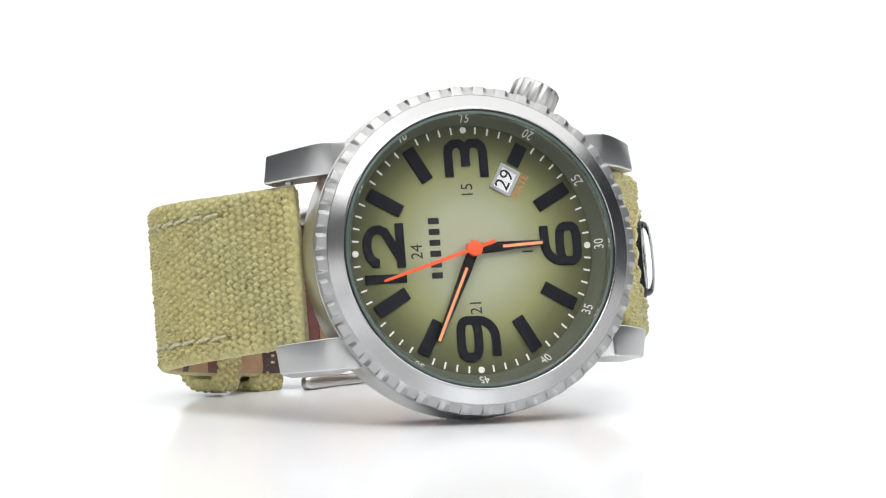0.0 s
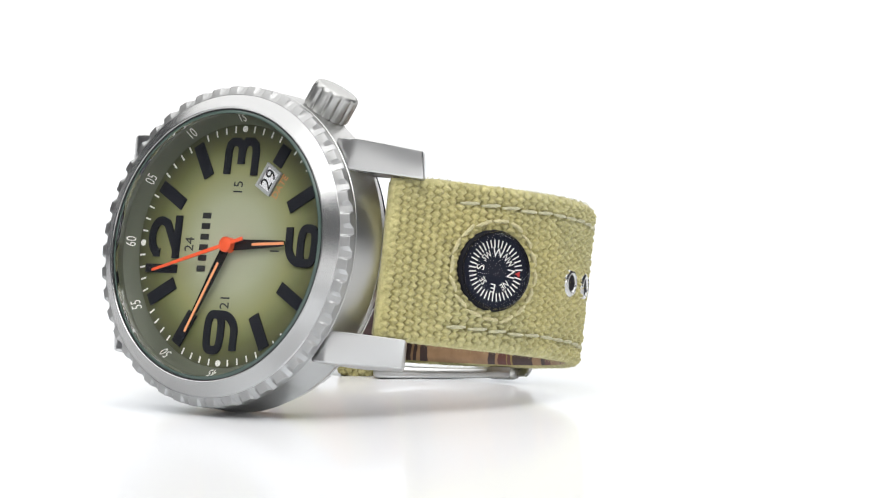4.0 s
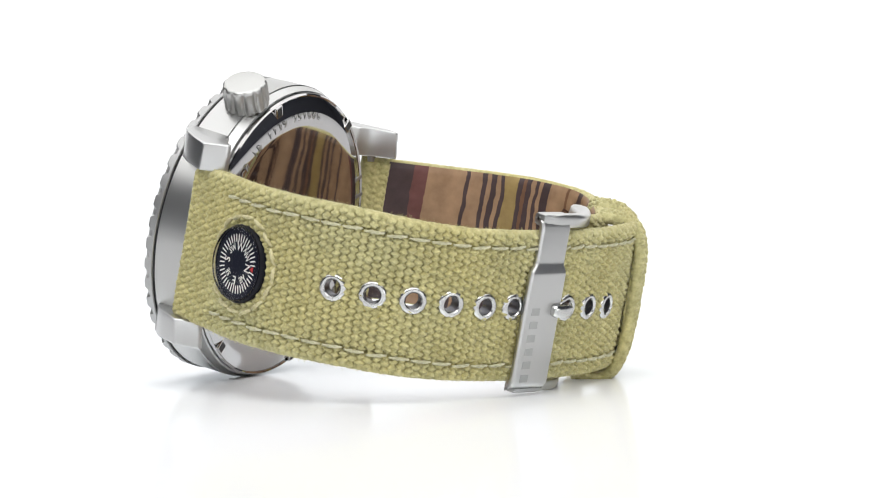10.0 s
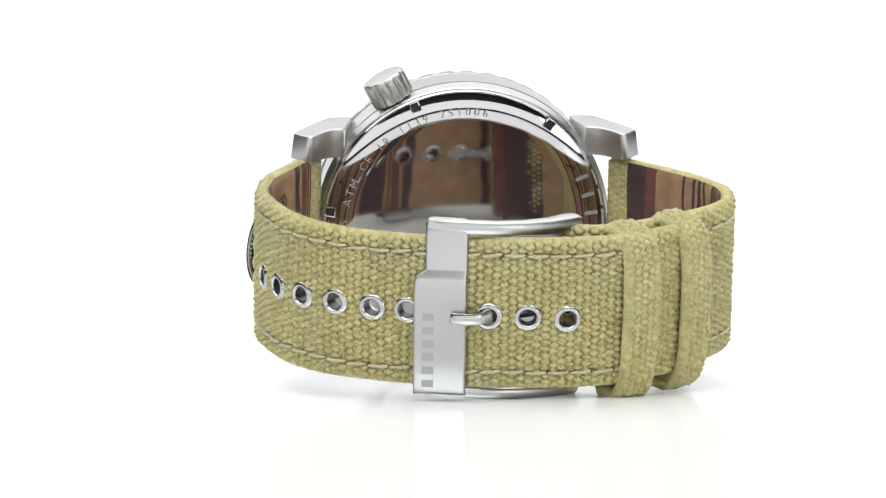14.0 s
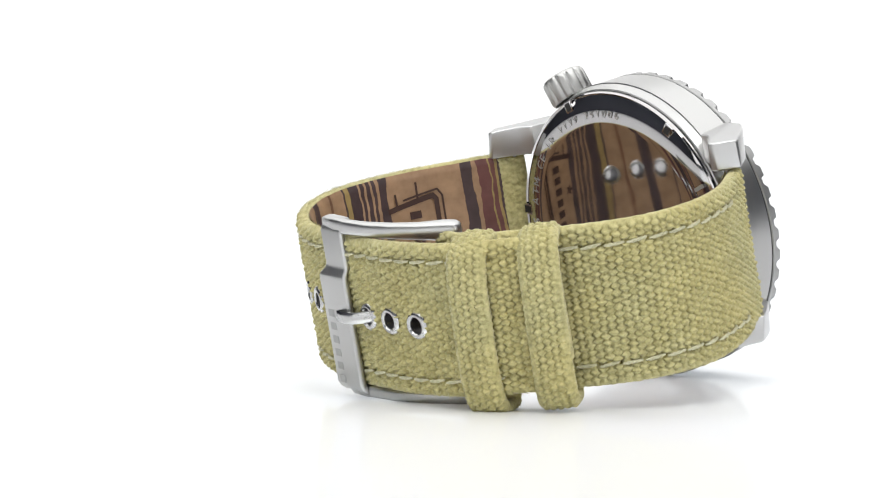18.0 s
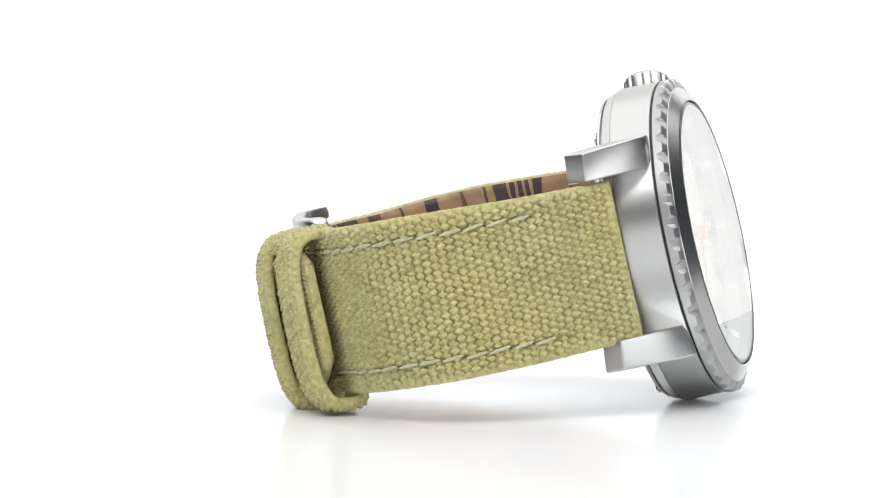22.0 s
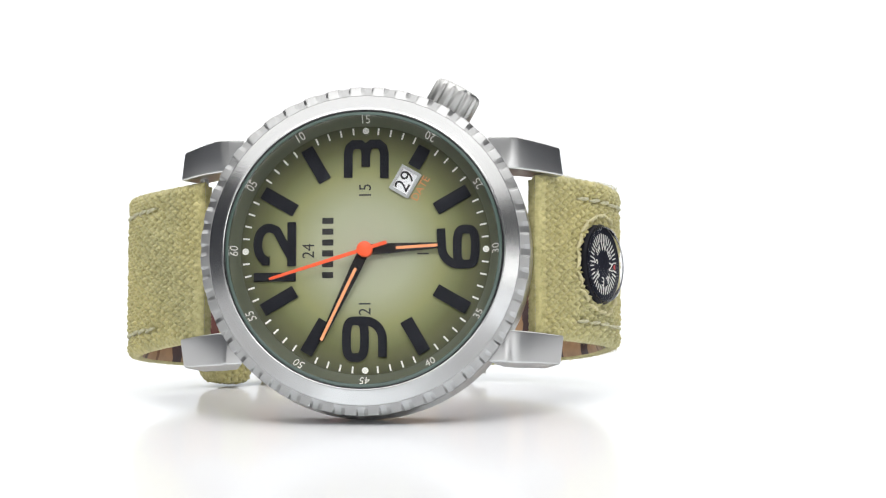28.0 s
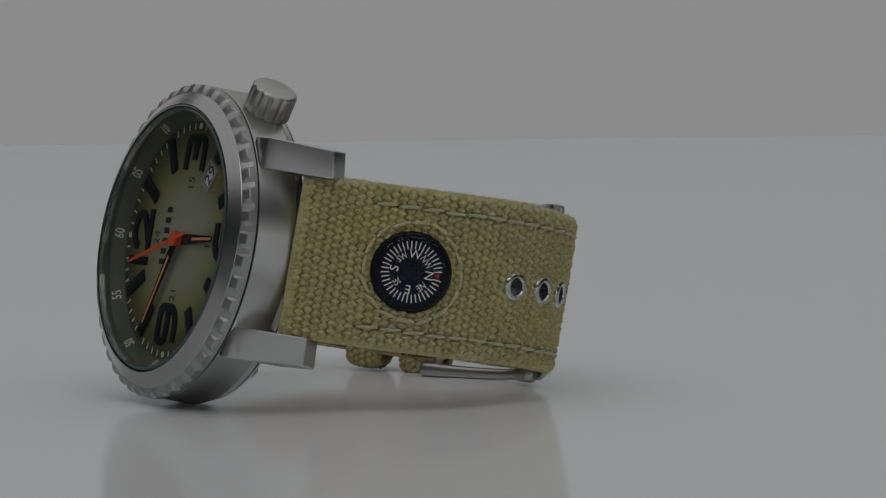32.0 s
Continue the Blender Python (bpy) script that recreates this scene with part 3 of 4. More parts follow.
def weave(x, y, p=1.2, q=0.5):
    """Height of a coarse canvas: columns of fat yarn humps that interlock along wavering seams."""
    x = x + 0.06 * np.sin(y * 0.9 + 1.3 * np.sin(x * 0.31)) + 0.03 * np.sin(y * 2.3 + x)
    y = y + 0.07 * np.sin(x * 0.7 + np.sin(y * 0.5)) + 0.04 * np.sin(x * 1.9 + 1.0)
    k = np.round(x / p)
    # the seam between two columns swings to and fro, once for each hump
    for turn in range(2):
        swell = np.cos(np.pi * (y / q + k))
        half = p * (0.5 + 0.19 * swell)
        k = np.where(x - k * p > half, k + 1, np.where(k * p - x > half, k - 1, k))
    swell = np.cos(np.pi * (y / q + k))
    half = p * (0.5 + 0.19 * swell)
    j = np.round((y / q + k) / 2)
    toss = [np.abs(np.modf(np.sin(k * 12.9898 + j * 78.233 + 3.7 * m) * 43758.5)[0]) for m in range(3)]
    u = np.clip(np.abs(x - k * p + (toss[1] - 0.5) * 0.08 * p) / half, 0, 1)
    across = np.clip(1 - u ** 2.6, 0, 1) ** 0.7
    along = 0.80 + 0.20 * np.sign(swell) * np.abs(swell) ** 0.7
    twist = 0.06 * np.sin((x * 1.0 + y * 2.2 + 6 * toss[2]) * 7.0)
    return across * (along * (0.82 + 0.3 * toss[0]) + twist)


def canvas_band(name, band, s0, s1, width, middle, thick, holes, parent, label, res=0.115, relief=0.84, wrap=0.35, pits=None):
    """Woven band: outer face, round edges and a turned-in margin; ends rounded off."""
    n = max(8, int((s1 - s0) / res))
    s = np.linspace(s0, s1, n)
    c, t, o = band.at(s)
    w = np.array([width(k) for k in s])
    mid = np.array([middle(k) for k in s])
    er = thick / 2
    # across: inner margin, edge arc, outer face, edge arc, inner margin
    m_out = int(width(s0) / res)
    ys, zs, ny, nz = [], [], [], []
    inner = np.linspace(wrap, 0, 5)
    arcs = np.linspace(-np.pi / 2, np.pi / 2, 12)
    for k in inner:
        ys.append((-1, er + k)), zs.append(-thick), ny.append(0), nz.append(-1)
    for a in arcs:
        ys.append((-1, er - er * np.cos(a))), zs.append(-er + er * np.sin(a)), ny.append(-np.cos(a)), nz.append(np.sin(a))
    for k in np.linspace(0, 1, m_out)[1:-1]:
        ys.append((0, k)), zs.append(0.0), ny.append(0), nz.append(1)
    for a in arcs[::-1]:
        ys.append((1, er - er * np.cos(a))), zs.append(-er + er * np.sin(a)), ny.append(np.cos(a)), nz.append(np.sin(a))
    for k in inner[::-1]:
        ys.append((1, er + k)), zs.append(-thick), ny.append(0), nz.append(-1)
    kind = np.array([k[0] for k in ys])
    val = np.array([k[1] for k in ys])
    zs, ny, nz = np.array(zs), np.array(ny), np.array(nz)
    wy = w[:, None]
    y = np.where(kind < 0, -wy / 2 + val, np.where(kind > 0, wy / 2 - val, -wy / 2 + er + (wy - 2 * er) * val))
    # length across the cloth, for the weave
    girth = np.concatenate([[0], np.cumsum(np.hypot(np.diff(y[n // 2]), np.diff(zs)))])
    end = np.clip(np.minimum(s - s0, s1 - s) / (thick * 0.55), 0, 1)
    round_off = np.sqrt(1 - (1 - end) ** 2)[:, None]
    zz = -er + (zs[None, :] + er) * round_off
    hgt = weave(s[:, None] + 0 * y, girth[None, :] + 0 * y) * relief
    hgt = hgt + np.random.default_rng(11).normal(0, 0.035, hgt.shape)
    rub = np.clip(1.04 - 0.1 * (0.5 + 0.5 * np.sin(s[:, None] * 0.37 + girth[None, :] * 0.21) * np.sin(girth[None, :] * 0.5 + 2)), 0.5, 1.15)
    hgt = (hgt - relief * 0.55) * rub * (1 - 0.88 * np.abs(ny[None, :])) * (nz[None, :] > -0.4) * np.clip(np.minimum(s - s0, s1 - s) / 1.3, 0.12, 1)[:, None]
    row = np.abs(np.abs(y) - 8.7)
    hgt = hgt - 0.30 * np.exp(-(row / 0.5) ** 2) * (nz[None, :] > 0.9) * (s[:, None] > s0 + 11)
    if pits:
        start, stop, across = pits
        to = np.abs((s - start) / PITCH - np.round((s - start) / PITCH)) * PITCH + 9.0 * ((s < start - 1) | (s > stop))
        hgt = hgt - 0.75 * np.exp(-(to[:, None] / 0.34) ** 2 - ((np.abs(y) - across) / 0.36) ** 2) * (nz[None, :] > 0.9)
    wave = 0.05 * np.sin(s[:, None] * 0.45 + 1.0) * np.sin(girth[None, :] * 0.3)
    oy = y + ny[None, :] * hgt + mid[:, None]
    oz = zz + nz[None, :] * (hgt + wave)
    X = c[:, 0:1] + o[:, 0:1] * oz
    Z = c[:, 1:2] + o[:, 1:2] * oz
    verts = np.stack([X, oy, Z], -1).reshape(-1, 3)
    k = len(ys)
    ii, jj = np.meshgrid(np.arange(n - 1), np.arange(k - 1), indexing="ij")
    a = (ii * k + jj).ravel()
    quads = np.stack([a, a + 1, a + k + 1, a + k], -1)
    if band.side > 0:
        quads = quads[:, ::-1]
    if holes:
        sc = (s[ii] + s[ii + 1]).ravel() / 2
        yc = (oy[ii, jj] + oy[ii + 1, jj + 1]).ravel() / 2
        face_out = (np.abs(nz[jj]) > 0.99).ravel()
        keep = np.ones(len(quads), bool)
        for hs, hy, hr in holes:
            keep &= ~(face_out & (np.hypot(sc - hs, yc - hy) < hr))
        quads = quads[keep]
    me = mesh_of(name, verts, quads.tolist(), CANVAS)
    return attach(name, me, parent, label)


def lining_band(band, s0, s1, width, middle, depth, holes, parent, label, mat):
    res = 0.35
    n = int((s1 - s0) / res)
    s = np.linspace(s0, s1, n)
    c, t, o = band.at(s)
    k = 60
    f = np.linspace(-0.5, 0.5, k)
    y = np.array([width(q) for q in s])[:, None] * f[None, :]
    oy = y + np.array([middle(q) for q in s])[:, None]
    edge = np.clip((0.5 - np.abs(f)) / 0.03, 0, 1)[None, :]
    ends = np.clip(np.minimum(s - s0 + 2.0, band.length - s) / (-depth * 0.55), 0, 1)
    lip = np.sqrt(1 - (1 - ends) ** 2)[:, None]
    dz = depth / 2 + (depth / 2) * lip + 0.25 * (1 - edge) - 0.06 * np.sin(s[:, None] * 0.9) * np.sin(y * 0.6)
    verts = np.stack([c[:, 0:1] + o[:, 0:1] * dz, oy, c[:, 1:2] + o[:, 1:2] * dz], -1).reshape(-1, 3)
    ii, jj = np.meshgrid(np.arange(n - 1), np.arange(k - 1), indexing="ij")
    a = (ii * k + jj).ravel()
    quads = np.stack([a, a + 1, a + k + 1, a + k], -1)
    if band.side < 0:
        quads = quads[:, ::-1]
    sc, yc = (s[ii] + s[ii + 1]).ravel() / 2, (oy[ii, jj] + oy[ii + 1, jj + 1]).ravel() / 2
    keep = np.ones(len(quads), bool)
    for hs, hy, hr in holes:
        keep &= np.hypot(sc - hs, yc - hy) > hr
    uvs = np.stack([s[:, None] + 0 * y, y], -1).reshape(-1, 2)
    me = mesh_of("lining", verts, quads[keep].tolist(), mat, uvs=uvs)
    return attach("lining", me, parent, label)


def fold_band(band, s0, s1, width, middle, depth, parent):
    """The canvas end turned in round the spring bar."""
    res = 0.14
    n, k = int((s1 - s0) / res), int(22 / res)
    s = np.linspace(s0, s1, n)
    c, t, o = band.at(s)
    f = np.linspace(-0.5, 0.5, k)
    y = np.array([width(q) - 1.2 for q in s])[:, None] * f[None, :]
    end = np.clip(np.minimum(s - s0, s1 - s) / 0.6, 0, 1)[:, None]
    dz = -0.95 + (depth + 0.6) * np.sqrt(1 - (1 - end) ** 2) - 0.3 * weave(s[:, None] + 0 * y, y) * end
    verts = np.stack([c[:, 0:1] + o[:, 0:1] * dz, y + np.array([middle(q) for q in s])[:, None], c[:, 1:2] + o[:, 1:2] * dz], -1).reshape(-1, 3)
    ii, jj = np.meshgrid(np.arange(n - 1), np.arange(k - 1), indexing="ij")
    a = (ii * k + jj).ravel()
    quads = np.stack([a, a + 1, a + k + 1, a + k], -1)
    if band.side < 0:
        quads = quads[:, ::-1]
    return attach("folded_end", mesh_of("folded_end", verts, quads.tolist(), CANVAS), parent)


LONG = Band([(24.0, -4.3), (26.2, -9.0), (28.9, -14.7), (31.4, -20.0), (33.0, -26.0), (33.4, -31.0), (32.3, -36.8), (30.1, -42.4), (26.6, -47.3), (22.1, -51.0),
             (16.9, -53.7), (12.0, -55.6), (6.0, -57.2), (0.4, -58.2), (-5.2, -58.9), (-11.0, -58.9), (-16.5, -58.3), (-22.0, -56.3), (-27.0, -53.0), (-31.8, -48.9)], 1)
SHORT = Band([(-24.0, -4.3), (-27.8, -9.3), (-32.2, -15.0), (-35.6, -21.0), (-37.6, -27.0), (-37.7, -32.5), (-36.5, -37.2), (-33.9, -41.2), (-30.1, -44.9), (-25.5, -48.5),
              (-20.7, -51.6), (-16.0, -53.3), (-12.0, -53.0), (-9.8, -52.0)], -1)


def long_mid(s):
    return float(np.interp(s, [0, 7, 15, 34, 38, 54, 70, LONG.length], [-0.2, 0.25, 0.5, 1.35, 1.45, 1.2, 1.3, 1.4]))


def short_mid(s):
    return float(np.interp(s, [0, 15, 38, 60, SHORT.length], [-0.5, -0.25, 0.6, 0.9, 1.2]))


def strap_width(s):
    w = 22.5 + float(np.interp(s, [0, 7, 34, 54], [0.0, 0.8, 0.8, 0.0]))
    k = max(0.0, s - (LONG.length - 6.0)) / 6.0
    return w - 8.5 * k ** 1.5


def short_width(s):
    return float(np.interp(s, [0, 12, 28], [22.4, 22.8, 23.5]))


def lay(band, path, half, depth, middle, bm):
    """A flat printed line on the inside of a band, through (length, across) points."""
    left, right = stroke(path, half)
    prev = None
    fine_l, fine_r = [], []
    for k in range(len(path) - 1):
        steps = max(1, int((Vector(path[k + 1]) - Vector(path[k])).length / 0.8))
        for i in range(steps):
            fine_l.append(left[k].lerp(left[k + 1], i / steps))
            fine_r.append(right[k].lerp(right[k + 1], i / steps))
    fine_l.append(left[-1])
    fine_r.append(right[-1])
    for l, r in zip(fine_l, fine_r):
        row = [bm.verts.new(band.spot(q.x, q.y + middle(q.x), depth).translation) for q in (l, r)]
        if prev:
            bm.faces.new((prev[0], prev[1], row[1], row[0]))
        prev = row
    return bm


def prints(band, middle, parent, s):
    """Sign-like outline, short strokes, plain letter bars and a star, printed on the leather."""
    d = -2.26
    bm = lay(band, [(s + 0.2, -6.0), (s, 6.6), (s + 0.5, 7.2), (s + 9.0, 5.9)], 0.42, d, middle, bmesh.new())
    lay(band, [(s - 0.9, -4.0), (s - 1.1, 7.0), (s - 0.4, 8.1), (s + 6.0, 7.2)], 0.16, d - 0.01, middle, bm)
    lay(band, [(s + 3.3, 6.9), (s + 3.2, 9.7)], 0.2, d - 0.02, middle, bm)
    lay(band, [(s + 7.2, 6.2), (s + 7.3, 8.4)], 0.2, d - 0.02, middle, bm)
    part("sign_outline", bm, PRINTBROWN, parent, "dark brown printed sign outline")
    for i in range(6):
        y = 4.6 - 1.9 * i
        part("letter_bar", lay(band, [(s + 3.0, y), (s + 5.1, y)], 0.6, d - 0.01, middle, bmesh.new()), PRINTBROWN, parent)
    star = bmesh.new()
    hub = star.verts.new(band.spot(s + 7.6, middle(s) + 0.6, d - 0.01).translation)
    rim = []
    for i in range(10):
        r, a = (1.1 if i % 2 == 0 else 0.5), math.pi * i / 5
        rim.append(star.verts.new(band.spot(s + 7.6 + r * math.cos(a), middle(s) + 0.6 + r * math.sin(a), d - 0.01).translation))
    for i in range(10):
        star.faces.new((hub, rim[i], rim[(i + 1) % 10]))
    part("star", star, PRINTBROWN, parent, "small dark brown printed star")


def fibres(band, middle, width, parent, count, s0, s1, seed):
    """Short frayed fibres standing off the canvas edges and face."""
    rng = random.Random(seed)
    verts, faces = [], []
    for i in range(count):
        s = rng.uniform(s0, s1)
        edge = rng.random() < 0.5
        side = 1 if rng.random() < 0.7 else -1
        y = side * (width(s) / 2 - rng.uniform(0, 0.25)) if edge else rng.uniform(-0.48, 0.48) * width(s)
        m = band.spot(s, y + middle(s), -rng.uniform(0.1, 1.6) if edge else 0.05)
        d = Vector((rng.uniform(-0.9, 0.9), side * rng.uniform(0.5, 1) if edge else rng.uniform(-0.5, 0.5), rng.uniform(-0.5, 0.8) if edge else 0.7)).normalized()
        bend = Vector((rng.uniform(-1, 1), rng.uniform(-0.6, 0.6), rng.uniform(-1, 1))) * 0.5
        ln, r = rng.uniform(0.15, 0.5) * (1.0 if edge else 0.8) * (1.7 if rng.random() < 0.04 else 1.0), rng.uniform(0.014, 0.028)
        q = Vector((-d.y, d.x, 0.1)).normalized()
        w = d.cross(q)
        base = len(verts)
        for k in range(4):
            f = k / 3
            p = d * ln * f + bend * ln * f * f
            for a in range(3):
                an = 2 * math.pi * a / 3
                verts.append(m @ (p + (q * math.cos(an) + w * math.sin(an)) * r * (1 - 0.7 * f)))
        for k in range(3):
            for a in range(3):
                b = (a + 1) % 3
                faces.append((base + 3 * k + a, base + 3 * k + b, base + 3 * k + 3 + b, base + 3 * k + 3 + a))
    ob = attach("frayed_fibre", mesh_of("frayed_fibre", verts, faces, CANVAS), parent, "loose pale canvas fibres")
    tagged(ob, kind="stuff")


def stitch_mesh():
    bm = bmesh.new()
    n, k = 18, 10
    rows = []
    for i in range(n + 1):
        f = i / n
        x = (f - 0.5) * 3.0
        z = 0.30 * math.sin(math.pi * f) ** 0.7 - 0.2
        r = 0.27 * (0.5 + 0.5 * math.sin(math.pi * f) ** 0.6)
        # two plies laid round each other
        row = []
        for j in range(k):
            a = 2 * math.pi * j / k
            ply = r * (0.78 + 0.26 * abs(math.cos(a - 9.0 * f)))
            row.append(bm.verts.new((x, ply * math.cos(a), z + ply * math.sin(a))))
        rows.append(row)
    for a, b in zip(rows, rows[1:]):
        for j in range(k):
            bm.faces.new((a[j], b[j], b[(j + 1) % k], a[(j + 1) % k]))
    bm.faces.new(rows[0])
    bm.faces.new(rows[-1][::-1])
    return bm


STITCH = {}
PITCH = 3.3


def stitch(parent, m):
    if "me" not in STITCH:
        STITCH["me"] = part("stitch", stitch_mesh(), THREAD, parent, "", mmpose(m)).data
    else:
        attach("stitch", STITCH["me"], parent, "", mmpose(m))


def stitch_row(band, parent, s0, s1, y_of, lift=0.1):
    rng = random.Random(5)
    s = s0 + PITCH / 2
    while s < s1:
        m = band.spot(s, y_of(s) + rng.uniform(-0.08, 0.08), lift) @ pose(0, 0, 0, 0, 0, 5 + rng.uniform(-4, 4))
        stitch(parent, m)
        s += PITCH


def make_strap():
    spots = [(32.23, 0.97, -36.71), (30.02, 1.13, -42.34), (26.45, 1.25, -47.18), (22.02, 1.33, -50.93), (16.78, 1.22, -53.56), (11.9, 1.3, -55.5), (6.2, 1.1, -57.0), (0.42, 0.95, -58.0), (-5.15, 0.9, -59.0), (-10.97, 0.6, -58.94)]
    eyelets = [(LONG.near(x, z), y) for x, y, z in spots]
    holes = [(s, y, 1.5) for s, y in eyelets]
    sc, yc = LONG.near(31.5, -20.3), 0.35
    long_part = canvas_band("long_strap", LONG, 0.0, LONG.length, strap_width, long_mid, 1.9, holes + [(sc - 0.25, yc, 5.2)], watch, "khaki olive woven canvas strap with eyelets", pits=(LONG.near(28.5, -14.0), LONG.length - 8, 8.75))
    lining_band(LONG, 4.4, LONG.length - 0.05, lambda s: strap_width(s) - 0.6, long_mid, -2.12, holes, long_part, "brown striped leather lining", LINING_LONG)
    fold_band(LONG, 0.02, 4.9, strap_width, long_mid, -1.8, long_part)
    short_part = canvas_band("short_strap", SHORT, 0.0, SHORT.length, short_width, short_mid, 1.9, [], watch, "khaki olive woven canvas strap end", pits=(SHORT.near(-32.1, -14.5), SHORT.length - 2, 8.6))
    lining_band(SHORT, 4.4, SHORT.length - 0.05, lambda s: short_width(s) - 0.6, short_mid, -2.12, [], short_part, "brown striped leather lining", LINING_SHORT)
    fold_band(SHORT, 0.02, 4.9, short_width, short_mid, -1.8, short_part)
    # the tip's turned edge
    tip = LONG.spot(LONG.length - 0.15, long_mid(LONG.length), 0.0)
    part("tip_edge", box(-0.7, 0.12, -6.7, 6.7, -1.8, -0.25, 0.3), CANVAS, long_part, "turned canvas edge of the tip", mmpose(tip))
    # eyelets
    ring = [(1.2, -2.1), (1.2, -0.1), (1.2, 0.16), (1.35, 0.34), (1.6, 0.36), (1.9, 0.22), (2.05, 0.0), (2.0, -0.2), (1.4, -0.25), (1.4, -2.0), (2.0, -2.05), (1.7, -2.25), (1.2, -2.2)]
    first = None
    for s, y in eyelets:
        m = LONG.spot(s, y, 0.05)
        if first is None:
            first = part("eyelet", lathe(ring, 40, True), EYELET, long_part, "polished steel eyelet", mmpose(m))
            tube = part("eyelet_tube", lathe([(1.17, -2.15), (1.17, 0.08), (1.19, 0.08), (1.19, -2.15)], 32), TUBE, long_part, "dark steel tube", mmpose(m))
        else:
            attach("eyelet", first.data, long_part, "polished steel eyelet", mmpose(m))
            attach("eyelet_tube", tube.data, long_part, "dark steel tube", mmpose(m))
    for sgn in (1, -1):
        stitch_row(LONG, long_part, LONG.near(28.5, -14.0), LONG.length - 10, lambda s: long_mid(s) + sgn * 8.75)
        stitch_row(SHORT, short_part, SHORT.near(-32.1, -14.5), SHORT.length - 3, lambda s: short_mid(s) + sgn * 8.6)
    prints(LONG, long_mid, long_part, 15.3)
    prints(SHORT, short_mid, short_part, 37.0)
    fibres(LONG, long_mid, strap_width, long_part, 7000, 1.0, LONG.length - 1, 3)
    fibres(SHORT, short_mid, short_width, short_part, 4200, 1.0, SHORT.length - 1, 4)
    # round the compass
    STITCH["round"] = STITCH["me"].copy()
    STITCH["round"].materials.clear()
    STITCH["round"].materials.append(CORD)
    rng = random.Random(9)
    for i in range(16):
        a = 2 * math.pi * i / 16
        r = 7.0 + rng.uniform(-0.15, 0.15)
        m = LONG.spot(sc + r * math.cos(a), yc + LONG.side * r * math.sin(a), 0.28) @ Matrix.Rotation(a + math.pi / 2 + rng.uniform(0.0, 0.2), 4, "Z") @ Matrix.Diagonal((0.86, 1.1, 1.2, 1))
        attach("compass_stitch", STITCH["round"], long_part, "", mmpose(m))
    return sc, yc


def make_compass(sc, yc):
    base = LONG.spot(sc - 0.25, yc, -0.5)
    comp = part("compass", lathe([(0, 0.0), (5.75, 0.0), (5.8, 0.45), (5.72, 0.8), (5.5, 1.0), (5.3, 1.04), (5.2, 0.98), (0, 0.96)], 72), COMPASSBLACK, watch, "small black button compass with white letters", mmpose(base))
    card = part("card", lathe([(0, 1.0), (5.1, 1.0), (5.1, 0.9), (0, 0.9)], 48), COMPASSCARD, comp, "black compass card")
    # band x runs away from the case; the card reads with west towards the crown side
    up = 90.0
    for i in range(40):
        if i == 30:
            continue
        a = radians(up + 9 * i)
        m = Matrix.Rotation(a, 4, "Z")
        part("mark", box(3.2, 4.35, -0.085, 0.085, 1.0, 1.04), WHITE, card, "", mmpose(m))
    names = ["W", "SW", "S", "SE", "E", "NE", "N", "NW"]
    for i, nm in enumerate(names):
        ang = up - 3 + 45 * i
        m = Matrix.Rotation(radians(ang), 4, "Z") @ Matrix.Translation((2.45, 0, 1.03)) @ Matrix.Rotation(radians(-90), 4, "Z")
        write("letter", nm, 1.8 if len(nm) == 1 else 1.35, WHITE, card, m, 1.0 if len(nm) == 1 else 0.8, 1.0)
    m = Matrix.Rotation(radians(up + 270), 4, "Z")
    part("north_mark", prism([(3.2, 0), (3.95, 0.42), (3.95, -0.42)], 1.0, 1.06), RED, card, "small red north mark", mmpose(m))
    dome = part("dome", lathe([(5.5, 0.98), (5.48, 1.3), (5.25, 1.75), (4.65, 2.08), (3.2, 2.32), (1.6, 2.42), (0, 2.44)], 64), CLEAR, comp, "clear domed cover")
    dome.visible_shadow = False


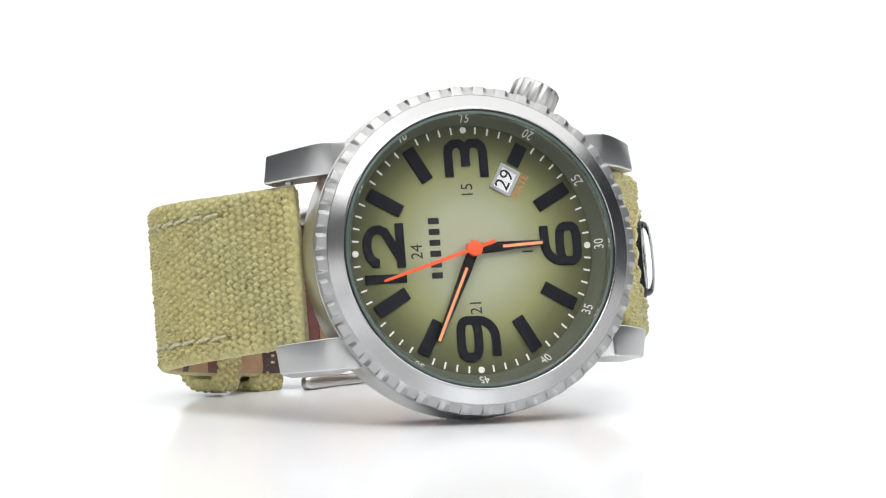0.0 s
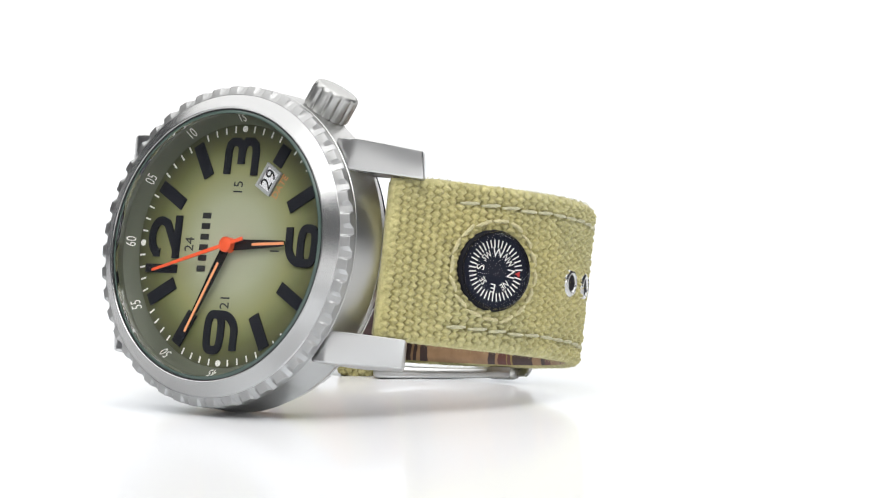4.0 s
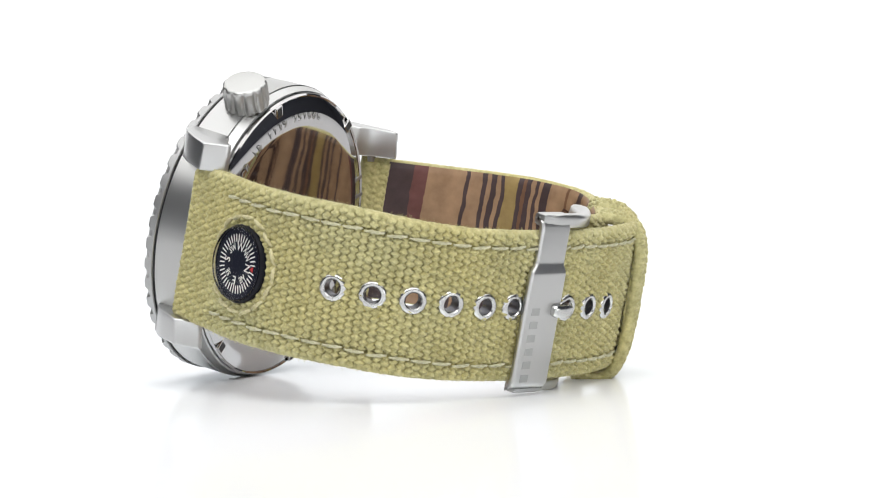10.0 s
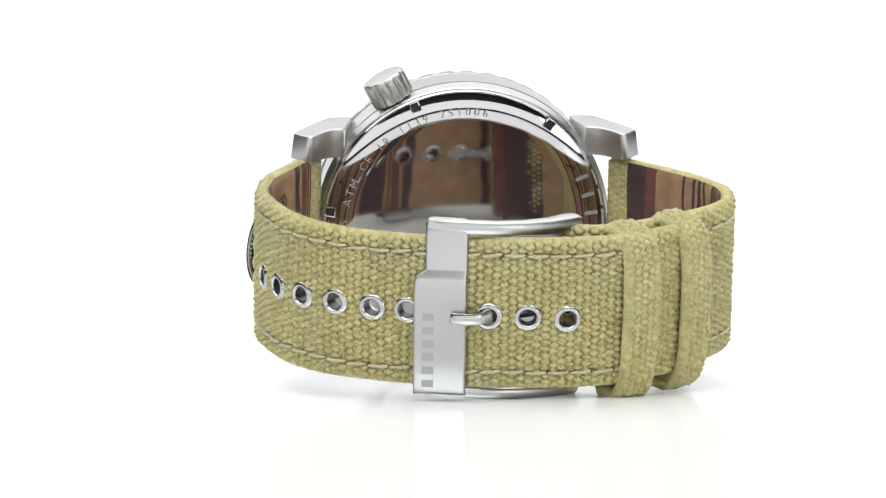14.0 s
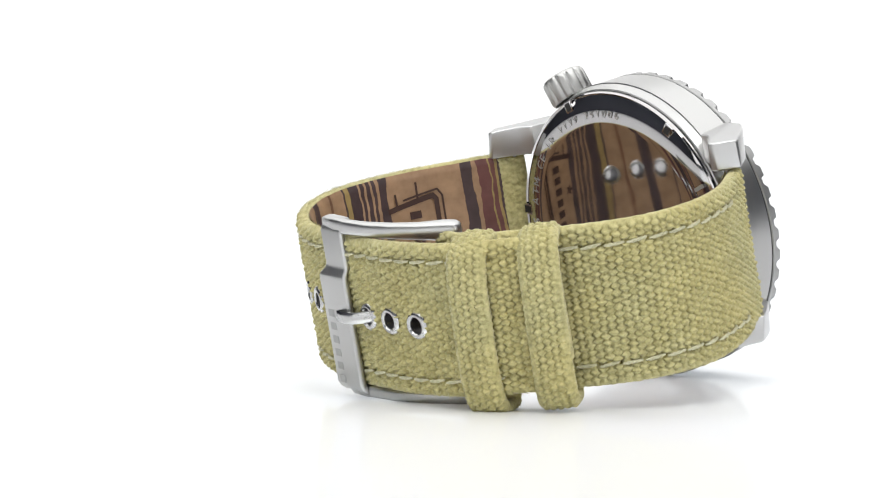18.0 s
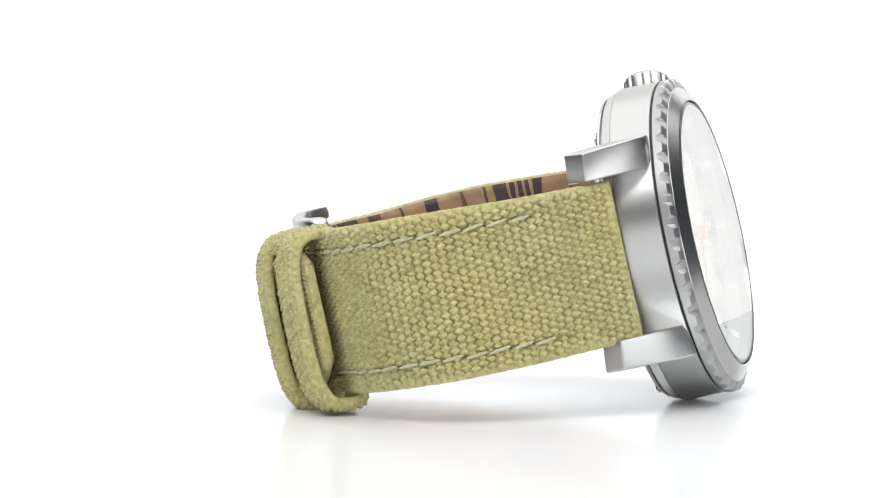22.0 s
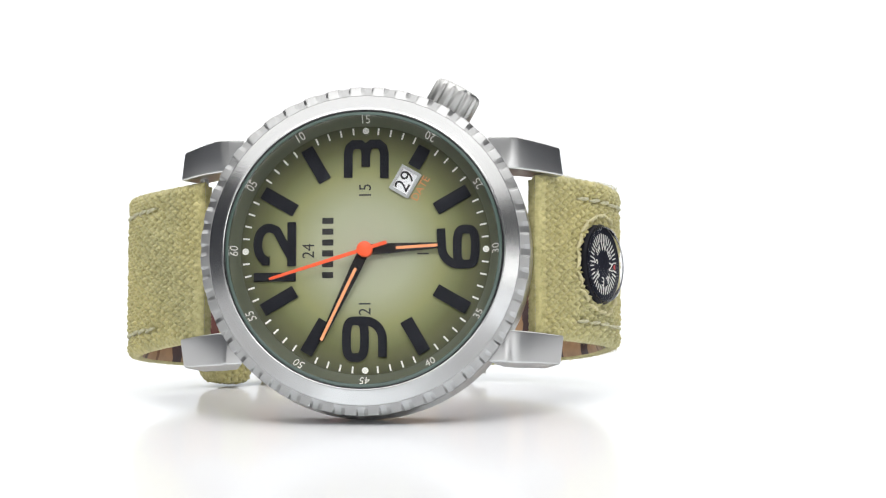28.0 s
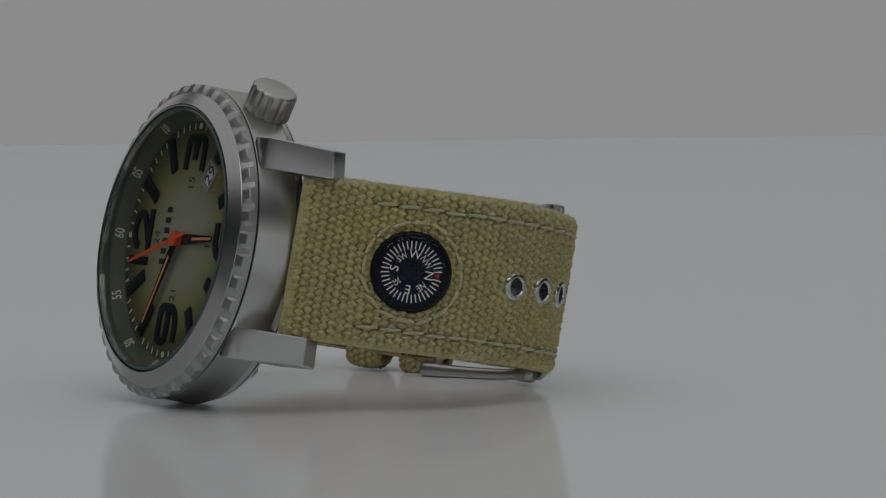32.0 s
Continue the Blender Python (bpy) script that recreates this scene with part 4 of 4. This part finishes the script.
def make_loops():
    def keeper(s, half, lean, top, label):
        c, t, o = LONG.at(s)
        m = LONG.spot(s, 0.1, 0)
        # loose oval round both straps, in local (y, z); fuller on the outside
        ring = []
        for k in range(72):
            a = radians(5 * k + 180)
            ca, sa = math.cos(a), math.sin(a)
            q = (abs(ca) ** 3.5 + abs(sa) ** 3.5) ** (-1 / 3.5)
            ring.append((12.95 * q * sa, -4.4 + (top + 4.4 if ca > 0 else 2.3) * q * ca))
        ring.append(ring[0])
        p = np.array(ring)
        d = np.concatenate([[0], np.cumsum(np.hypot(*np.diff(p, axis=0).T))])
        n = int(d[-1] / 0.13)
        q = np.linspace(0, d[-1], n)
        py, pz = np.interp(q, d, p[:, 0]), np.interp(q, d, p[:, 1])
        ty, tz = np.gradient(py), np.gradient(pz)
        ln = np.hypot(ty, tz)
        oy, oz = -tz / ln, ty / ln
        th = 1.5
        prof = []
        for k in np.linspace(-1, 1, 50):
            prof.append((k * (half - th / 2), 0.0, 0, 1))
        for a in np.linspace(80, -80, 7):
            prof.append((half - th / 2 + th / 2 * math.cos(radians(a)), -th / 2 + th / 2 * math.sin(radians(a)), math.cos(radians(a)), math.sin(radians(a))))
        for k in np.linspace(1, -1, 8):
            prof.append((k * (half - th / 2), -th, 0, -1))
        for a in np.linspace(-100, -260, 7):
            prof.append((-half + th / 2 + th / 2 * math.cos(radians(a)), -th / 2 + th / 2 * math.sin(radians(a)), math.cos(radians(a)), math.sin(radians(a))))
        prof = np.array(prof)
        g = np.concatenate([[0], np.cumsum(np.hypot(*np.diff(prof[:, :2], axis=0).T))])
        calm = (1 - 0.8 * np.abs(prof[:, 2]))[None, :] * (prof[:, 3] > -0.5)[None, :]
        hgt = (weave(g[None, :] + 0 * q[:, None], q[:, None] + 0 * g[None, :], 1.05, 0.5) - 0.55) * 0.66 * calm + np.random.default_rng(5).normal(0, 0.03, (n, len(g)))
        # ring outward is (-oy, -oz) or (oy, oz): take the one that points away from the middle
        sgn = np.sign(oy * py + oz * (pz + 4.0))
        sgn[sgn == 0] = 1
        crown = 0.4 * (1 - (prof[:, 0] / half) ** 2)
        off = prof[None, :, 1] + crown[None, :] - 0.25 + prof[None, :, 3] * hgt
        Y = py[:, None] + (oy * sgn)[:, None] * off
        Z = pz[:, None] + (oz * sgn)[:, None] * off
        X = prof[None, :, 0] + prof[None, :, 2] * hgt + lean * (py[:, None] / 13.0) + 0 * Y
        verts = np.stack([X, Y, Z], -1).reshape(-1, 3)
        k = len(prof)
        faces = []
        for i in range(n - 1):
            for j in range(k):
                j2 = (j + 1) % k
                faces.append((i * k + j, i * k + j2, (i + 1) * k + j2, (i + 1) * k + j))
        me = mesh_of("keeper_loop", verts, faces, CANVAS)
        bm = bmesh.new()
        bm.from_mesh(me)
        bmesh.ops.recalc_face_normals(bm, faces=bm.faces)
        bm.to_mesh(me)
        bm.free()
        attach("keeper_loop", me, watch, label, mmpose(m))

    keeper(LONG.near(-22.6, -56.0) - 1.6, 3.0, 0.3, 2.2, "khaki canvas keeper loop beside the buckle")
    keeper(LONG.near(-30.5, -50.0) - 1.1, 2.95, 0.3, 2.3, "khaki canvas keeper loop over the strap tip")


def make_buckle():
    s = LONG.near(6.8, -57.0)
    base = LONG.spot(s, 1.5, 0.7)
    # local x runs towards the loops, y across, z outward; the plate is wider below
    top, bot = 13.2, -12.7
    bm = bmesh.new()
    ys = [top, top - 0.25, top - 0.7, top - 1.5, 6.8, 6.2, 5.4, 4.8, 0, -6, bot + 1.5, bot + 0.7, bot + 0.25, bot]
    rows = []
    for y in ys:
        k = min(1.0, max(0.0, (6.6 - y) / 1.6))
        k = k * k * (3 - 2 * k)
        x0, lift = -2.7 - 1.5 * k, 0.75 * k
        edge = min(top - y, y - bot)
        drop = -1.5 * max(0.0, 1 - edge / 1.5) ** 2.2
        rows.append([bm.verts.new(p) for p in ((x0, y, lift + drop), (3.4, y, lift + drop), (3.4, y, lift - 1.1 + drop * 0.6), (x0, y, lift - 1.1 + drop * 0.6))])
    for a, b in zip(rows, rows[1:]):
        for k in range(4):
            bm.faces.new((a[k], b[k], b[(k + 1) % 4], a[(k + 1) % 4]))
    bm.faces.new(rows[0])
    bm.faces.new(rows[-1][::-1])
    bmesh.ops.recalc_face_normals(bm, faces=bm.faces)
    bmesh.ops.bevel(bm, geom=[e for e in bm.edges if e.calc_face_angle(0) > radians(55)], offset=0.45, segments=4, affect="EDGES", profile=0.5)
    plate = part("buckle", bm, BRUSHED, watch, "brushed steel pin buckle", mmpose(base), angle=28)
    # the plate bends round into the arms
    for y0, y1 in ((11.7, 13.75), (-13.25, -11.3)):
        part("shoulder", box(-2.6, 3.3, y0, y1, -2.5, -0.25, 0.85), BRUSHED, plate, "rounded steel corner")
    # side arms run inward past the strap's edges to the hinge
    back = base.inverted()
    for y0 in (14.1, -10.7):
        pts = [(8.5, -56.6, 0.6, 0.5), (6.0, -57.2, 0.75, 0.6), (3.2, -57.6, 0.75, 0.75), (-1.0, -57.0, 0.75, 0.8), (-5.0, -55.6, 0.78, 0.85), (-8.6, -53.7, 0.85, 0.95), (-11.4, -51.7, 1.0, 1.15), (-12.9, -50.6, 0.95, 1.1), (-13.4, -50.2, 0.7, 0.8), (-13.55, -50.1, 0.3, 0.35)]
        bm = bmesh.new()
        rows = []
        for x, z, hy, hz in [(*settle(x, z), hy, hz) for x, z, hy, hz in pts]:
            hy, hz = (hy * 1.45, hz * 1.25) if y0 > 0 else (hy * 1.1, hz * 0.9)
            y = y0 - 1.5 * min(1.0, max(0.0, (4.0 - x) / 16.0))
            row = []
            for a in range(12):
                an = 2 * math.pi * a / 12
                cy = abs(math.cos(an)) ** 0.6 * math.copysign(1, math.cos(an))
                cz = abs(math.sin(an)) ** 0.6 * math.copysign(1, math.sin(an))
                row.append(bm.verts.new((x + 0.5 * hz * cz, y + hy * cy, z + 0.87 * hz * cz)))
            rows.append(row)
        for a, b in zip(rows, rows[1:]):
            for k in range(12):
                bm.faces.new((a[k], b[k], b[(k + 1) % 12], a[(k + 1) % 12]))
        bm.faces.new(rows[0])
        bm.faces.new(rows[-1][::-1])
        bmesh.ops.transform(bm, matrix=back, verts=bm.verts)
        part("arm", bm, BRUSHED, plate, "rounded satin steel arm", None, angle=50)
    hinge = back @ Matrix.Translation((-10.2, 0, -51.05)) @ Matrix.Rotation(-math.pi / 2, 4, "X")
    part("hinge_bar", lathe([(0, 12.4), (0.7, 12.4), (0.7, -12.0), (0, -12.0)], 16), SATIN, plate, "", mmpose(hinge))
    # tongue, through the eyelet and over the plate
    bm = bmesh.new()
    rows = []
    for i, (x, z) in enumerate(((1.2, 1.15), (1.5, 1.4), (3.5, 1.45), (5.2, 1.1), (6.2, 0.2), (7.0, -1.4), (9.5, -3.0), (17.6, -6.8))):
        hw = 0.55 if i == 0 else 0.85
        rows.append([bm.verts.new((x, -0.45 + dy * hw, z + dz * 0.42)) for dy, dz in ((-1, -1), (1, -1), (1, 0.4), (0.6, 1), (-0.6, 1), (-1, 0.4))])
    for a, b in zip(rows, rows[1:]):
        for k in range(6):
            bm.faces.new((a[k], b[k], b[(k + 1) % 6], a[(k + 1) % 6]))
    bm.faces.new(rows[0])
    bm.faces.new(rows[-1][::-1])
    part("tongue", bm, EYELET, plate, "polished steel tongue", None, angle=40)
    for i in range(6):
        y = -10.6 + 2.0 * i
        part("engraved_bar", box(-2.9, -1.2, y - 0.55, y + 0.55, 0.74, 0.79), ENGRAVE, plate)


centre = make_strap()
make_compass(*centre)
make_loops()
make_buckle()


def motions():
    rows = []
    for i in range(65):
        t = i * 0.5
        r = Matrix.Rotation(turned(t), 4, "Z")
        rows.append((t, Matrix.Translation(SPINDLE) @ r @ Matrix.Translation(Vector((CENTRE.x, CENTRE.y, 0)) - Matrix.Rotation(-0.1606, 3, "Z") @ SPINDLE)))
    walk(watch, rows)


motions()
